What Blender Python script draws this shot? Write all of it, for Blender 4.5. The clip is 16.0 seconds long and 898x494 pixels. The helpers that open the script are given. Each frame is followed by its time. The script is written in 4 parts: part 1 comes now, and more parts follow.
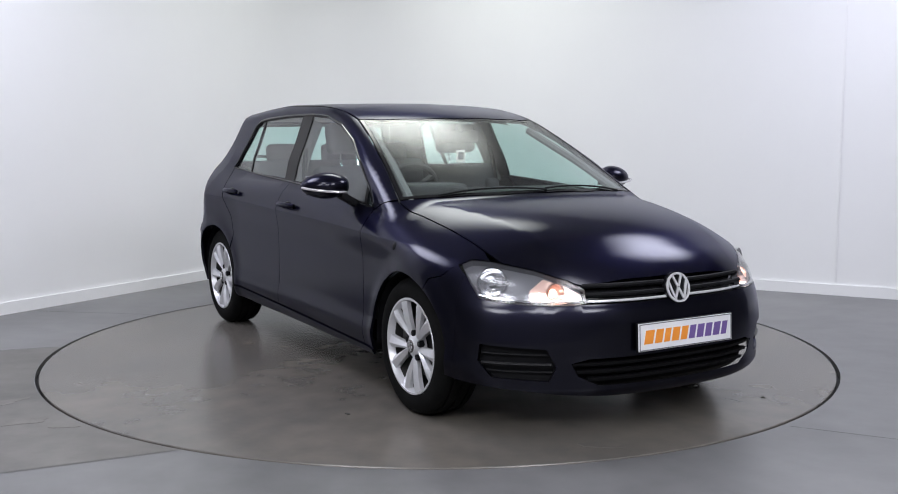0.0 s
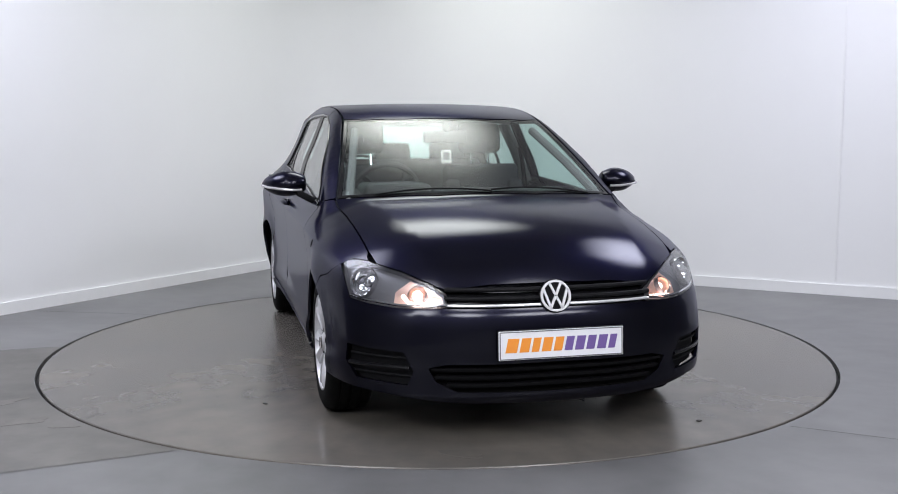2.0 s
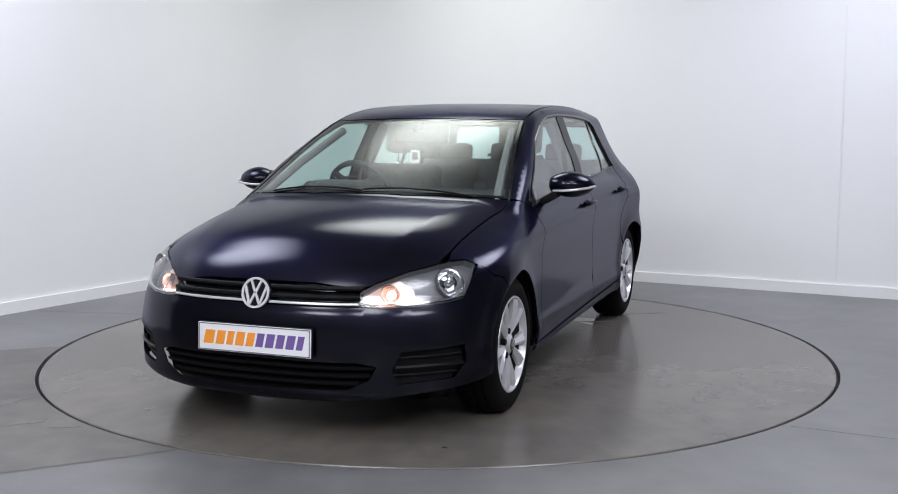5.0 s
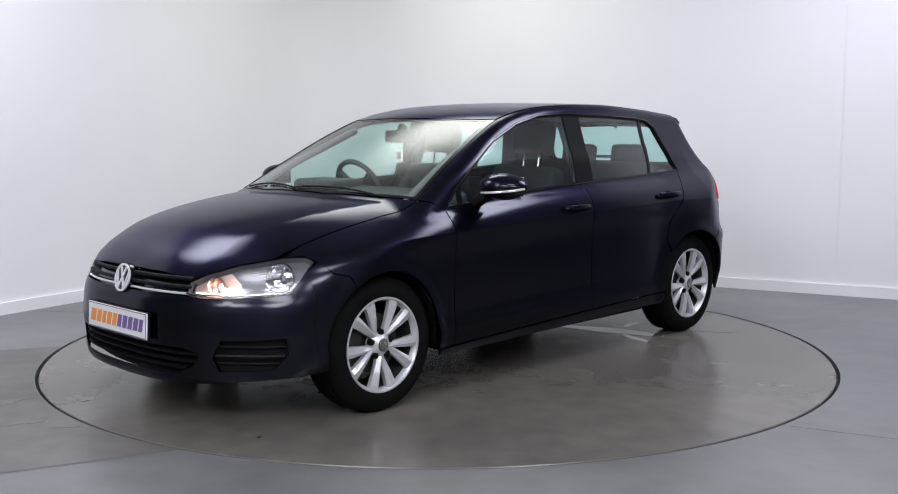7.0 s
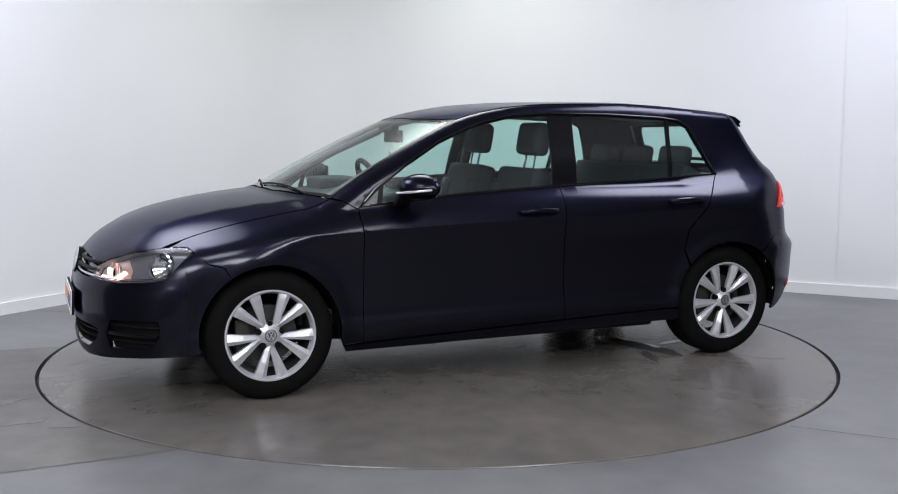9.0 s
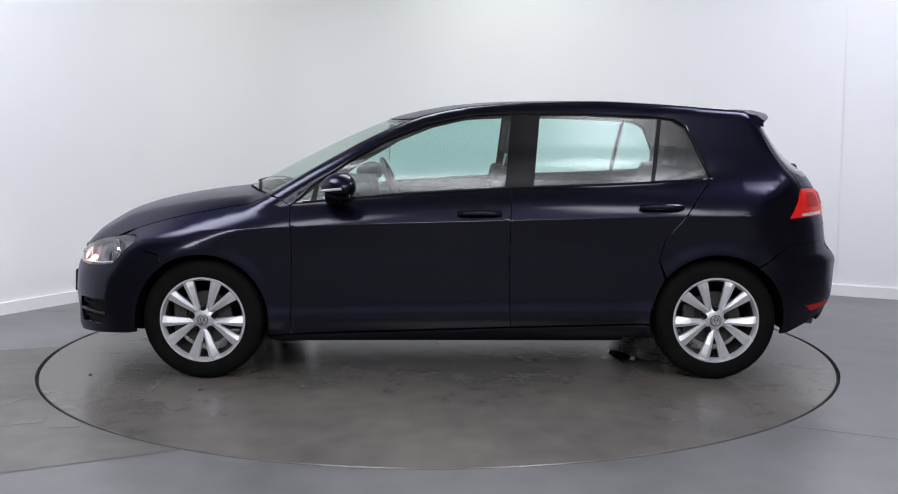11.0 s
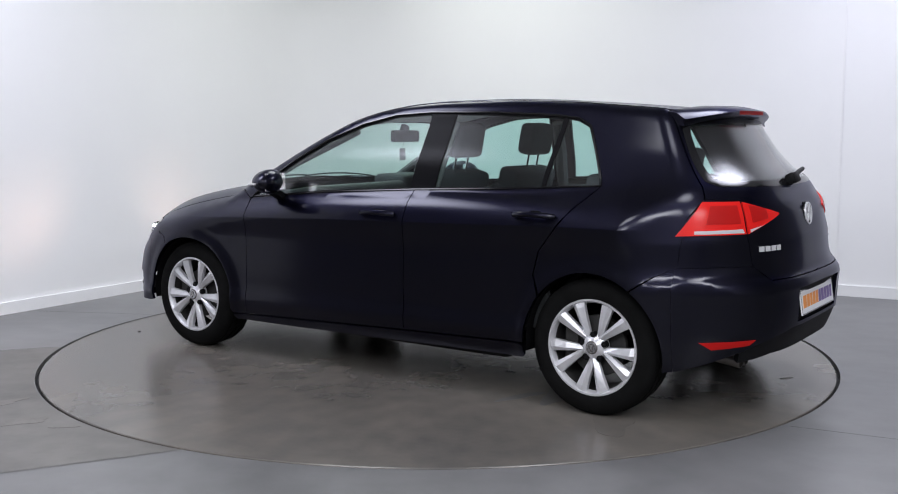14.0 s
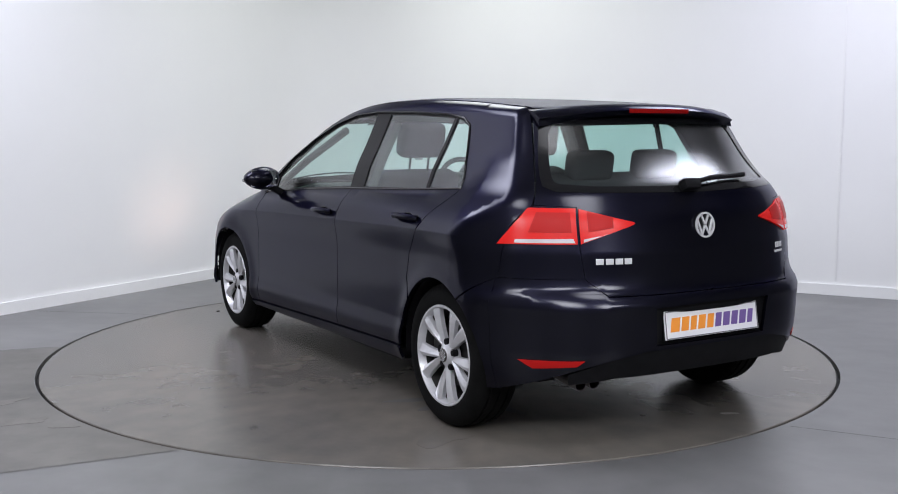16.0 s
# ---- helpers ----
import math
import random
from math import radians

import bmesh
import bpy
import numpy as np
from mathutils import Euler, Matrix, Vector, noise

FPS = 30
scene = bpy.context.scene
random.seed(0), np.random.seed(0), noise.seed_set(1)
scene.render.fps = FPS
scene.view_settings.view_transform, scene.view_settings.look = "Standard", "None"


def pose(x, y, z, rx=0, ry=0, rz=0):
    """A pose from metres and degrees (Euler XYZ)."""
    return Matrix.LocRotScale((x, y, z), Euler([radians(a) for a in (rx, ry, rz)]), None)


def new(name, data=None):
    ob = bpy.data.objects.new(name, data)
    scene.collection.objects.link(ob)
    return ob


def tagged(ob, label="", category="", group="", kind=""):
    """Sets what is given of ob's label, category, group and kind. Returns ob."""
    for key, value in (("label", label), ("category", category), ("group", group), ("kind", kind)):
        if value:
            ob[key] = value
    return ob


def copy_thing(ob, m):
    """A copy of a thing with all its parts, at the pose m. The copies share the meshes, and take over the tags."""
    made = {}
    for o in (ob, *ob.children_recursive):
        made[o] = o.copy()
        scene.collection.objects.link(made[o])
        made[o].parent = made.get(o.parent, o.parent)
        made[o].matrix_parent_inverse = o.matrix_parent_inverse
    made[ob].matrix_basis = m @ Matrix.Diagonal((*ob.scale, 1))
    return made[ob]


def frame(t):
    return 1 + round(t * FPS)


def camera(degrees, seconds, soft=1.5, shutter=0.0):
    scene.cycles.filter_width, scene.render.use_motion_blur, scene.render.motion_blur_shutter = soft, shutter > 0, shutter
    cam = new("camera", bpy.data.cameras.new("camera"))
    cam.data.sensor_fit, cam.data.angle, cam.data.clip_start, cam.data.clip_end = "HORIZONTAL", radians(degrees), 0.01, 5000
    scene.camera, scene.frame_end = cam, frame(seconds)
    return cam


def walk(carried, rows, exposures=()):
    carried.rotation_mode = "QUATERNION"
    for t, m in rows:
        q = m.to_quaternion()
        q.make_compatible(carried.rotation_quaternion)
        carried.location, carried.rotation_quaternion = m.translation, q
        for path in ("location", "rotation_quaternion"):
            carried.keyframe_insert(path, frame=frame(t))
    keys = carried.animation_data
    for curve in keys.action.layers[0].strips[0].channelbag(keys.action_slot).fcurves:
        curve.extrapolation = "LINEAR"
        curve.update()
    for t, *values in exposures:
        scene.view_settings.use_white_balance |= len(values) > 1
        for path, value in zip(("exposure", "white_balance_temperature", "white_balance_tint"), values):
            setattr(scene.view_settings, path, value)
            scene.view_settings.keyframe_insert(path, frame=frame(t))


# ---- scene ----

from mathutils.geometry import delaunay_2d_cdt

# ---------------------------------------------------------------- camera
cam = camera(47.31, 16.0, soft=1.0)
EYE = (0.000, -6.006, 1.283)
AIM = pose(*EYE, 83.454, 0, -0.563)
walk(cam, [(0.0, AIM), (16.0, AIM)], exposures=[(0.0, 0.0), (16.0, 0.0)])

# turntable angle, seconds and degrees
TURN = [(0, -59.74), (0.5, -61.57), (1, -65.2), (1.5, -70.21), (2, -76.33), (2.5, -82.03), (3, -88.14), (3.5, -93.85), (4, -99.99), (4.5, -105.69), (5, -111.48), (5.5, -117.26), (6, -123.05), (6.5, -128.83), (7, -134.62), (7.5, -140.13), (8, -146.16), (8.5, -151.69), (9, -157.74), (9.5, -163.55), (10, -169.36), (10.5, -175.17), (11, -180.98), (11.5, -186.79), (12, -192.42), (12.5, -198.08), (13, -203.98), (13.5, -209.5), (14, -215.51), (14.5, -221.24), (15, -227.37), (15.5, -233.11), (16, -239.26)]
TABLE_R = 2.238

# ---------------------------------------------------------------- light
world = bpy.data.worlds.new("world")
scene.world = world
world.use_nodes = True
world.node_tree.nodes["Background"].inputs[0].default_value = (0.8, 0.85, 1.0, 1)
world.node_tree.nodes["Background"].inputs[1].default_value = 0.1

CEIL = 3.5
# place, radius and strength of the unseen ceiling lamps; last three are added fill
LAMPS = [(-0.15, 1.65, 1.2, 7.9), (-2.5, -0.3, 1.1, 11.5), (2.8, 0.1, 1.1, 12.4), (-1.3, -3.4, 0.8, 10.0), (1.4, -3.4, 0.8, 10.0), (-3.1, -6.3, 1.4, 18.0), (0.0, -6.6, 1.4, 18.0), (3.1, -6.3, 1.4, 18.0)]
# the middle tubes burn greenish, those at the sides bluish
TINTS = [(0.99, 1.02, 0.91), (0.96, 0.965, 1.06), (0.96, 0.965, 1.06)] + [(1.0, 1.0, 1.0)] * 5
LAMP_COLOR = (0.97, 0.985, 1.06, 1)


# ---------------------------------------------------------------- materials
def material(name, color=(0.5, 0.5, 0.5), rough=0.5, metal=0.0, coat=0.0, coat_rough=0.03, emit=0.0, emit_color=None, spec=0.5):
    m = bpy.data.materials.new(name)
    m.use_nodes = True
    b = m.node_tree.nodes["Principled BSDF"]
    b.inputs["Base Color"].default_value = (*color, 1)
    b.inputs["Roughness"].default_value = rough
    b.inputs["Metallic"].default_value = metal
    b.inputs["Coat Weight"].default_value = coat
    b.inputs["Coat Roughness"].default_value = coat_rough
    b.inputs["Specular IOR Level"].default_value = spec
    if emit:
        b.inputs["Emission Color"].default_value = (*(emit_color or color), 1)
        b.inputs["Emission Strength"].default_value = emit
    return m


def node(m, kind, **values):
    n = m.node_tree.nodes.new(kind)
    for k, v in values.items():
        n.inputs[k].default_value = v
    return n


def mottled(m, scale, amount, detail_scale=None, bump=0.0, bump_scale=200.0, tint=(1, 1, 1)):
    """Two scales of variation on the base colour, and a fine relief."""
    t, l = m.node_tree, m.node_tree.links
    b = t.nodes["Principled BSDF"]
    base = tuple(b.inputs["Base Color"].default_value)[:3]
    co = node(m, "ShaderNodeTexCoord")
    big = node(m, "ShaderNodeTexNoise", Scale=scale, Detail=5.0, Roughness=0.6)
    small = node(m, "ShaderNodeTexNoise", Scale=detail_scale or scale * 14, Detail=3.0)
    l.new(co.outputs["Object"], big.inputs["Vector"])
    l.new(co.outputs["Object"], small.inputs["Vector"])
    add = node(m, "ShaderNodeMath")
    add.operation = "MULTIPLY_ADD"
    add.inputs[1].default_value = 0.35
    l.new(small.outputs["Fac"], add.inputs[0])
    l.new(big.outputs["Fac"], add.inputs[2])
    ramp = node(m, "ShaderNodeValToRGB")
    ramp.color_ramp.elements[0].position, ramp.color_ramp.elements[1].position = 0.45, 0.9
    ramp.color_ramp.elements[0].color = (*[c * (1 - amount) for c in base], 1)
    ramp.color_ramp.elements[1].color = (*[min(1, c * (1 + amount) * k) for c, k in zip(base, tint)], 1)
    l.new(add.outputs[0], ramp.inputs[0])
    l.new(ramp.outputs[0], b.inputs["Base Color"])
    if bump:
        fine = node(m, "ShaderNodeTexNoise", Scale=bump_scale, Detail=2.0)
        l.new(co.outputs["Object"], fine.inputs["Vector"])
        bp = node(m, "ShaderNodeBump", Strength=bump, Distance=0.002)
        l.new(fine.outputs["Fac"], bp.inputs["Height"])
        l.new(bp.outputs[0], b.inputs["Normal"])
    return m


def glass(name, tint, gloss=0.95, base=0.042, rise=0.9, rough=0.02):
    """A thin pane: tinted clear, with a mirror sheen that grows at grazing angles."""
    m = bpy.data.materials.new(name)
    m.use_nodes = True
    t = m.node_tree
    t.nodes.clear()
    out = t.nodes.new("ShaderNodeOutputMaterial")
    clear = t.nodes.new("ShaderNodeBsdfTransparent")
    clear.inputs[0].default_value = (*tint, 1)
    shine = t.nodes.new("ShaderNodeBsdfGlossy")
    shine.inputs["Color"].default_value = (gloss, gloss, gloss, 1)
    shine.inputs["Roughness"].default_value = rough
    lw, pw, fr = t.nodes.new("ShaderNodeLayerWeight"), t.nodes.new("ShaderNodeMath"), t.nodes.new("ShaderNodeMath")
    lw.inputs[0].default_value = 0.5
    pw.operation, fr.operation = "POWER", "MULTIPLY_ADD"
    pw.inputs[1].default_value = 4.5
    fr.inputs[1].default_value, fr.inputs[2].default_value = rise, base
    t.links.new(lw.outputs["Facing"], pw.inputs[0])
    t.links.new(pw.outputs[0], fr.inputs[0])
    mix = t.nodes.new("ShaderNodeMixShader")
    t.links.new(fr.outputs[0], mix.inputs[0])
    t.links.new(clear.outputs[0], mix.inputs[1])
    t.links.new(shine.outputs[0], mix.inputs[2])
    t.links.new(mix.outputs[0], out.inputs[0])
    return m


WALL = mottled(material("wall_paint", (0.80, 0.80, 0.80), 0.6), 0.35, 0.015, 3.0, 0.05, 300)
# unseen wall behind the camera, coloured dark so the car reflects an unlit side
DARKWALL = mottled(material("unlit_side_dark", (0.10, 0.10, 0.105), 0.8), 0.5, 0.2)
CEILING = mottled(material("ceiling_paint", (0.62, 0.62, 0.63), 0.8), 0.5, 0.1)
SKIRT = mottled(material("skirting_gloss", (0.82, 0.82, 0.82), 0.3), 2.0, 0.02)
FLOOR = mottled(material("floor_resin", (0.135, 0.134, 0.136), 0.34), 0.9, 0.26, 7.0, 0.03, 120)
DISC = mottled(material("turntable_resin", (0.118, 0.112, 0.105), 0.25), 0.9, 0.28, 7.0, 0.03, 120, (1.05, 0.99, 0.91))
GAP = material("gap_shade_black", (0.008, 0.008, 0.008), 0.8)
STAIN = mottled(material("floor_stain", (0.100, 0.094, 0.086), 0.40), 1.6, 0.42, 9.0, 0.03, 120)
PALE = mottled(material("floor_scuff", (0.125, 0.116, 0.106), 0.42), 9.0, 0.3)
PAINT = material("metallic_night_blue", (0.0082, 0.0081, 0.0170), 0.38, 0.96, 0.54, 0.13, spec=0.3)
PAINT.node_tree.nodes["Principled BSDF"].inputs["Specular Tint"].default_value = (0.3, 0.3, 0.5, 1)
SATIN = mottled(material("satin_black_trim", (0.004, 0.004, 0.005), 0.3, spec=0.15), 30, 0.2)
BLACK = mottled(material("black_plastic", (0.005, 0.005, 0.006), 0.6, spec=0.15), 20, 0.3, 200, 0.1, 600)
GLOSSBLACK = material("gloss_black_trim", (0.006, 0.006, 0.007), 0.12)
RUBBER = mottled(material("tyre_rubber", (0.005, 0.005, 0.005), 0.8, spec=0.08), 14, 0.35, 90, 0.15, 300)
ALLOY = mottled(material("alloy_silver", (0.60, 0.60, 0.62), 0.33, 0.45, 0.4), 6, 0.08, 60)
CHROME = material("chrome", (0.85, 0.85, 0.87), 0.08, 1.0)
SILVER = material("badge_silver", (0.78, 0.78, 0.80), 0.22, 0.35, 0.5)
STEEL = mottled(material("brake_steel", (0.16, 0.15, 0.145), 0.4, 0.8), 12, 0.3)
# rim barrel and brakes: shade behind the spokes put into the colour
DARKSTEEL = mottled(material("shade_darkened_metal", (0.045, 0.044, 0.043), 0.55, 0.5), 12, 0.3)
GLASS = glass("tinted_window_glass", (0.70, 0.90, 0.86), base=0.09, rough=0.2)
SCREEN = glass("windscreen_glass", (0.82, 0.93, 0.89), base=0.07, rise=0.6, rough=0.22)
LENS = glass("clear_lens", (0.96, 0.97, 0.98), base=0.04)
LAMPHOUSE = material("lamp_housing_grey", (0.17, 0.17, 0.185), 0.3, 0.5)
BOWL = material("lamp_reflector", (0.9, 0.9, 0.92), 0.12, 1.0)
# reflector metal with the lamp's pink light put into its colour
BOWLPINK = material("pink_tinted_reflector", (0.95, 0.66, 0.56), 0.28, 0.9)
GLOW = material("lit_bulb", (1.0, 0.78, 0.70), 0.3, emit=1500.0, emit_color=(1.0, 0.66, 0.54))
SOFTGLOW = material("running_light_glow", (1.0, 0.80, 0.74), 0.3, emit=7.0, emit_color=(1.0, 0.72, 0.62))
# faint glow added to the lens to keep its red from washing out
REDLENS = material("red_lens", (0.55, 0.012, 0.010), 0.25, 0.0, 0.0, spec=0.3, emit=0.12, emit_color=(0.9, 0.02, 0.015))
REDDARK = material("dark_red_lens", (0.42, 0.009, 0.008), 0.4, 0.0, 0.0, 0.2, spec=0.15)
CLEARLENS = material("reversing_lens", (0.62, 0.60, 0.62), 0.2, 0.2, 1.0)
PLATE = mottled(material("plate_white", (0.78, 0.78, 0.80), 0.3), 8, 0.03)
ORANGE = material("plate_orange", (0.85, 0.30, 0.04), 0.4)
PURPLE = material("plate_purple", (0.16, 0.10, 0.30), 0.4)
FABRIC = mottled(material("seat_fabric", (0.035, 0.037, 0.042), 0.9), 30, 0.3, 200, 0.3, 400)
DASH = mottled(material("dash_plastic", (0.028, 0.030, 0.033), 0.6), 20, 0.2, 200, 0.1, 500)
LINING = mottled(material("roof_lining", (0.40, 0.40, 0.38), 0.9), 20, 0.06)
TRIM = mottled(material("pillar_trim_grey", (0.15, 0.155, 0.155), 0.8), 20, 0.06)
# base lightened to add to the white wall's reflection in the puddle
WATER = material("wet_film", (0.13, 0.125, 0.12), 0.04)
SMUDGE = mottled(material("disc_smudge", (0.114, 0.108, 0.101), 0.26), 2.0, 0.16, 9.0, 0.03, 120, (1.05, 0.99, 0.91))
SPECK = mottled(material("dark_grit", (0.02, 0.018, 0.016), 0.8), 60, 0.3)
LABEL = material("white_label", (0.75, 0.75, 0.72), 0.5)


# ---------------------------------------------------------------- mesh helpers
def mesh_object(name, verts, faces, mat, parent=None, label="", normals=None, smooth=True):
    me = bpy.data.meshes.new(name)
    me.from_pydata([tuple(v) for v in verts], [], [tuple(f) for f in faces])
    me.polygons.foreach_set("use_smooth", [smooth] * len(me.polygons))
    me.materials.append(mat)
    if normals is not None:
        me.normals_split_custom_set_from_vertices([tuple(n) for n in normals])
    ob = new(name, me)
    ob.parent = parent
    return tagged(ob, label)


def part(name, bm, mat, parent, label="", smooth=False, angle=35):
    me = bpy.data.meshes.new(name)
    bmesh.ops.recalc_face_normals(bm, faces=bm.faces)
    for f in bm.faces:
        f.smooth = smooth
    if smooth:
        for e in bm.edges:
            if len(e.link_faces) == 2 and e.calc_face_angle(0) > radians(angle):
                e.smooth = False
    bm.to_mesh(me)
    bm.free()
    me.materials.append(mat)
    ob = new(name, me)
    ob.parent = parent
    return tagged(ob, label)


def box(bm, size, at, turn=(0, 0, 0), bevel=0.0, seg=2):
    made = bmesh.ops.create_cube(bm, size=1.0)["verts"]
    bmesh.ops.transform(bm, matrix=pose(*at, *turn) @ Matrix.Diagonal((*size, 1)), verts=made)
    if bevel:
        edges = list({e for v in made for e in v.link_edges})
        bmesh.ops.bevel(bm, geom=edges, offset=bevel, segments=seg, affect="EDGES", profile=0.6)
    return bm


def lathe(bm, profile, n=48, m=Matrix.Identity(4), closed=False):
    """Turn a profile of (radius, height) about the local z axis."""
    rings = []
    for k in range(n):
        a = 2 * math.pi * k / n
        rings.append([bm.verts.new(m @ Vector((r * math.cos(a), r * math.sin(a), h))) for r, h in profile])
    last = len(profile) if closed else len(profile) - 1
    for k in range(n):
        a, b = rings[k], rings[(k + 1) % n]
        for i in range(last):
            j = (i + 1) % len(profile)
            bm.faces.new((a[i], b[i], b[j], a[j]))
    return bm


def tube(bm, pts, r, n=8, closed=False):
    pts = [Vector(p) for p in pts]
    rings = []
    for i, p in enumerate(pts):
        a = pts[i - 1] if i or closed else p
        b = pts[(i + 1) % len(pts)] if i < len(pts) - 1 or closed else p
        d = (b - a).normalized()
        up = Vector((0, 0, 1)) if abs(d.z) < 0.9 else Vector((0, 1, 0))
        s = d.cross(up).normalized()
        u = s.cross(d)
        rings.append([bm.verts.new(p + r * (math.cos(2 * math.pi * k / n) * s + math.sin(2 * math.pi * k / n) * u)) for k in range(n)])
    for i in range(len(rings) if closed else len(rings) - 1):
        a, b = rings[i], rings[(i + 1) % len(rings)]
        for k in range(n):
            bm.faces.new((a[k], a[(k + 1) % n], b[(k + 1) % n], b[k]))
    if not closed:
        bm.faces.new(rings[0][::-1])
        bm.faces.new(rings[-1])
    return bm


# ---------------------------------------------------------------- room
def room():
    # plan of the wall's inner face: two long walls that meet in a rounded corner
    left_far, left_near = Vector((-1.55, 3.45)), Vector((-3.05, 1.04))
    right_near, right_mid = Vector((3.48, 1.64)), Vector((1.5, 2.7))
    dl, dr = (left_far - left_near).normalized(), (right_near - right_mid).normalized()
    corner = Vector((-1.14, 4.13))
    p0, p1 = corner - dl * 0.75, corner + dr * 0.75
    arc = [(1 - s) ** 2 * p0 + 2 * s * (1 - s) * corner + s * s * p1 for s in [i / 12 for i in range(13)]]
    far_l, far_r = left_near - dl * 2.6, right_near + dr * 1.7
    plan = [far_l, *arc, far_r]
    back = [far_r, Vector((far_r.x, -9.0)), Vector((far_l.x, -9.0)), far_l]

    def strip(name, plan, z0, z1, thick, mat, closed, proud=0.0):
        bm = bmesh.new()
        n = len(plan)
        offs = []
        for i, p in enumerate(plan):
            a = plan[(i - 1) % n] if closed or i else p
            b = plan[(i + 1) % n] if closed or i < n - 1 else p
            d1 = (p - a).normalized() if (p - a).length else (b - p).normalized()
            d2 = (b - p).normalized() if (b - p).length else d1
            nrm = Vector((-(d1 + d2).y, (d1 + d2).x)).normalized()
            offs.append(nrm / max(0.3, nrm.dot(Vector((-d1.y, d1.x)))))
        ins = [p - o * proud for p, o in zip(plan, offs)]
        outs = [p + o * thick for p, o in zip(plan, offs)]
        rows = []
        for a, b in zip(ins, outs):
            rows.append([bm.verts.new((a.x, a.y, z0)), bm.verts.new((a.x, a.y, z1)), bm.verts.new((b.x, b.y, z1)), bm.verts.new((b.x, b.y, z0))])
        for i in range(n if closed else n - 1):
            a, b = rows[i], rows[(i + 1) % n]
            for k in range(4):
                bm.faces.new((a[k], b[k], b[(k + 1) % 4], a[(k + 1) % 4]))
        if not closed:
            bm.faces.new(rows[0])
            bm.faces.new(rows[-1][::-1])
        return part(name, bm, mat, None, smooth=True)

    tagged(strip("wall_north", plan, 0, CEIL, 0.15, WALL, False), "smooth white painted studio wall with a rounded corner", "wall", kind="structure")
    tagged(strip("baseboard", plan, 0.0, 0.085, 0.002, SKIRT, False, 0.018), "white painted skirting board along the studio wall", "skirting", kind="structure")
    tagged(strip("wall_south", back, 0, CEIL, 0.15, DARKWALL, False), "unseen wall, dark grey to stand in for an unlit side", "wall", kind="structure")
    bm = bmesh.new()
    box(bm, (14, 18, 0.1), (0, -1.5, CEIL + 0.05))
    tagged(part("ceiling", bm, CEILING, None), "mid-grey painted studio ceiling", "ceiling", kind="structure")
    # upright joint between two wall boards
    bm = bmesh.new()
    u = (right_near - right_mid).normalized()
    at = right_mid + u * ((Vector((3.08, 1.85)) - right_mid).dot(u))
    box(bm, (0.006, 0.004, CEIL - 0.09), (at.x, at.y, CEIL / 2 + 0.043), (0, 0, math.degrees(math.atan2(u.y, u.x))))
    tagged(part("wall_joint", bm, SKIRT, None), "filled upright joint in the white wall", "wall joint", kind="structure")
    # floor with a round hole for the turntable
    bm = bmesh.new()
    n = 160
    inner = [bm.verts.new((TABLE_R * math.cos(2 * math.pi * k / n), TABLE_R * math.sin(2 * math.pi * k / n), 0)) for k in range(n)]
    low = [bm.verts.new((v.co.x, v.co.y, -0.06)) for v in inner]
    outer = [bm.verts.new((12 * math.cos(2 * math.pi * k / n), 12 * math.sin(2 * math.pi * k / n), 0)) for k in range(n)]
    for k in range(n):
        j = (k + 1) % n
        bm.faces.new((inner[k], inner[j], outer[j], outer[k]))
        bm.faces.new((low[k], low[j], inner[j], inner[k]))
    tagged(part("floor", bm, FLOOR, None), "grey resin-coated concrete studio floor with worn patches", "floor", kind="structure")
    # near-black ring that paints the shade down in the gap
    bm = bmesh.new()
    lathe(bm, [(TABLE_R - 0.0005, -0.030), (TABLE_R - 0.0175, -0.030), (TABLE_R - 0.0175, -0.05), (TABLE_R - 0.0005, -0.05)], 160, closed=True)
    tagged(part("gap_shade_ring", bm, GAP, None), "black ring standing in for shade in the turntable gap", "joint", kind="structure")


room()


def lamp_glow(strength, radius, tint):
    """A diffuser that is brightest in its middle."""
    m = bpy.data.materials.new("lamp_diffuser")
    m.use_nodes = True
    t = m.node_tree
    t.nodes.clear()
    out, em = t.nodes.new("ShaderNodeOutputMaterial"), t.nodes.new("ShaderNodeEmission")
    co, gr = t.nodes.new("ShaderNodeTexCoord"), t.nodes.new("ShaderNodeTexGradient")
    mp, mul = t.nodes.new("ShaderNodeMapping"), t.nodes.new("ShaderNodeMath")
    gr.gradient_type = "SPHERICAL"
    mp.inputs["Scale"].default_value = (1 / radius, 1 / radius, 0.01)
    flat_top = t.nodes.new("ShaderNodeMath")
    flat_top.operation, flat_top.use_clamp = "MULTIPLY", True
    flat_top.inputs[1].default_value = 1.7
    mul.operation = "MULTIPLY"
    mul.inputs[1].default_value = strength
    em.inputs[0].default_value = [c * k for c, k in zip(LAMP_COLOR, tint)] + [1]
    t.links.new(co.outputs["Object"], mp.inputs[0])
    t.links.new(mp.outputs[0], gr.inputs[0])
    t.links.new(gr.outputs["Fac"], flat_top.inputs[0])
    t.links.new(flat_top.outputs[0], mul.inputs[0])
    t.links.new(mul.outputs[0], em.inputs[1])
    t.links.new(em.outputs[0], out.inputs[0])
    return m


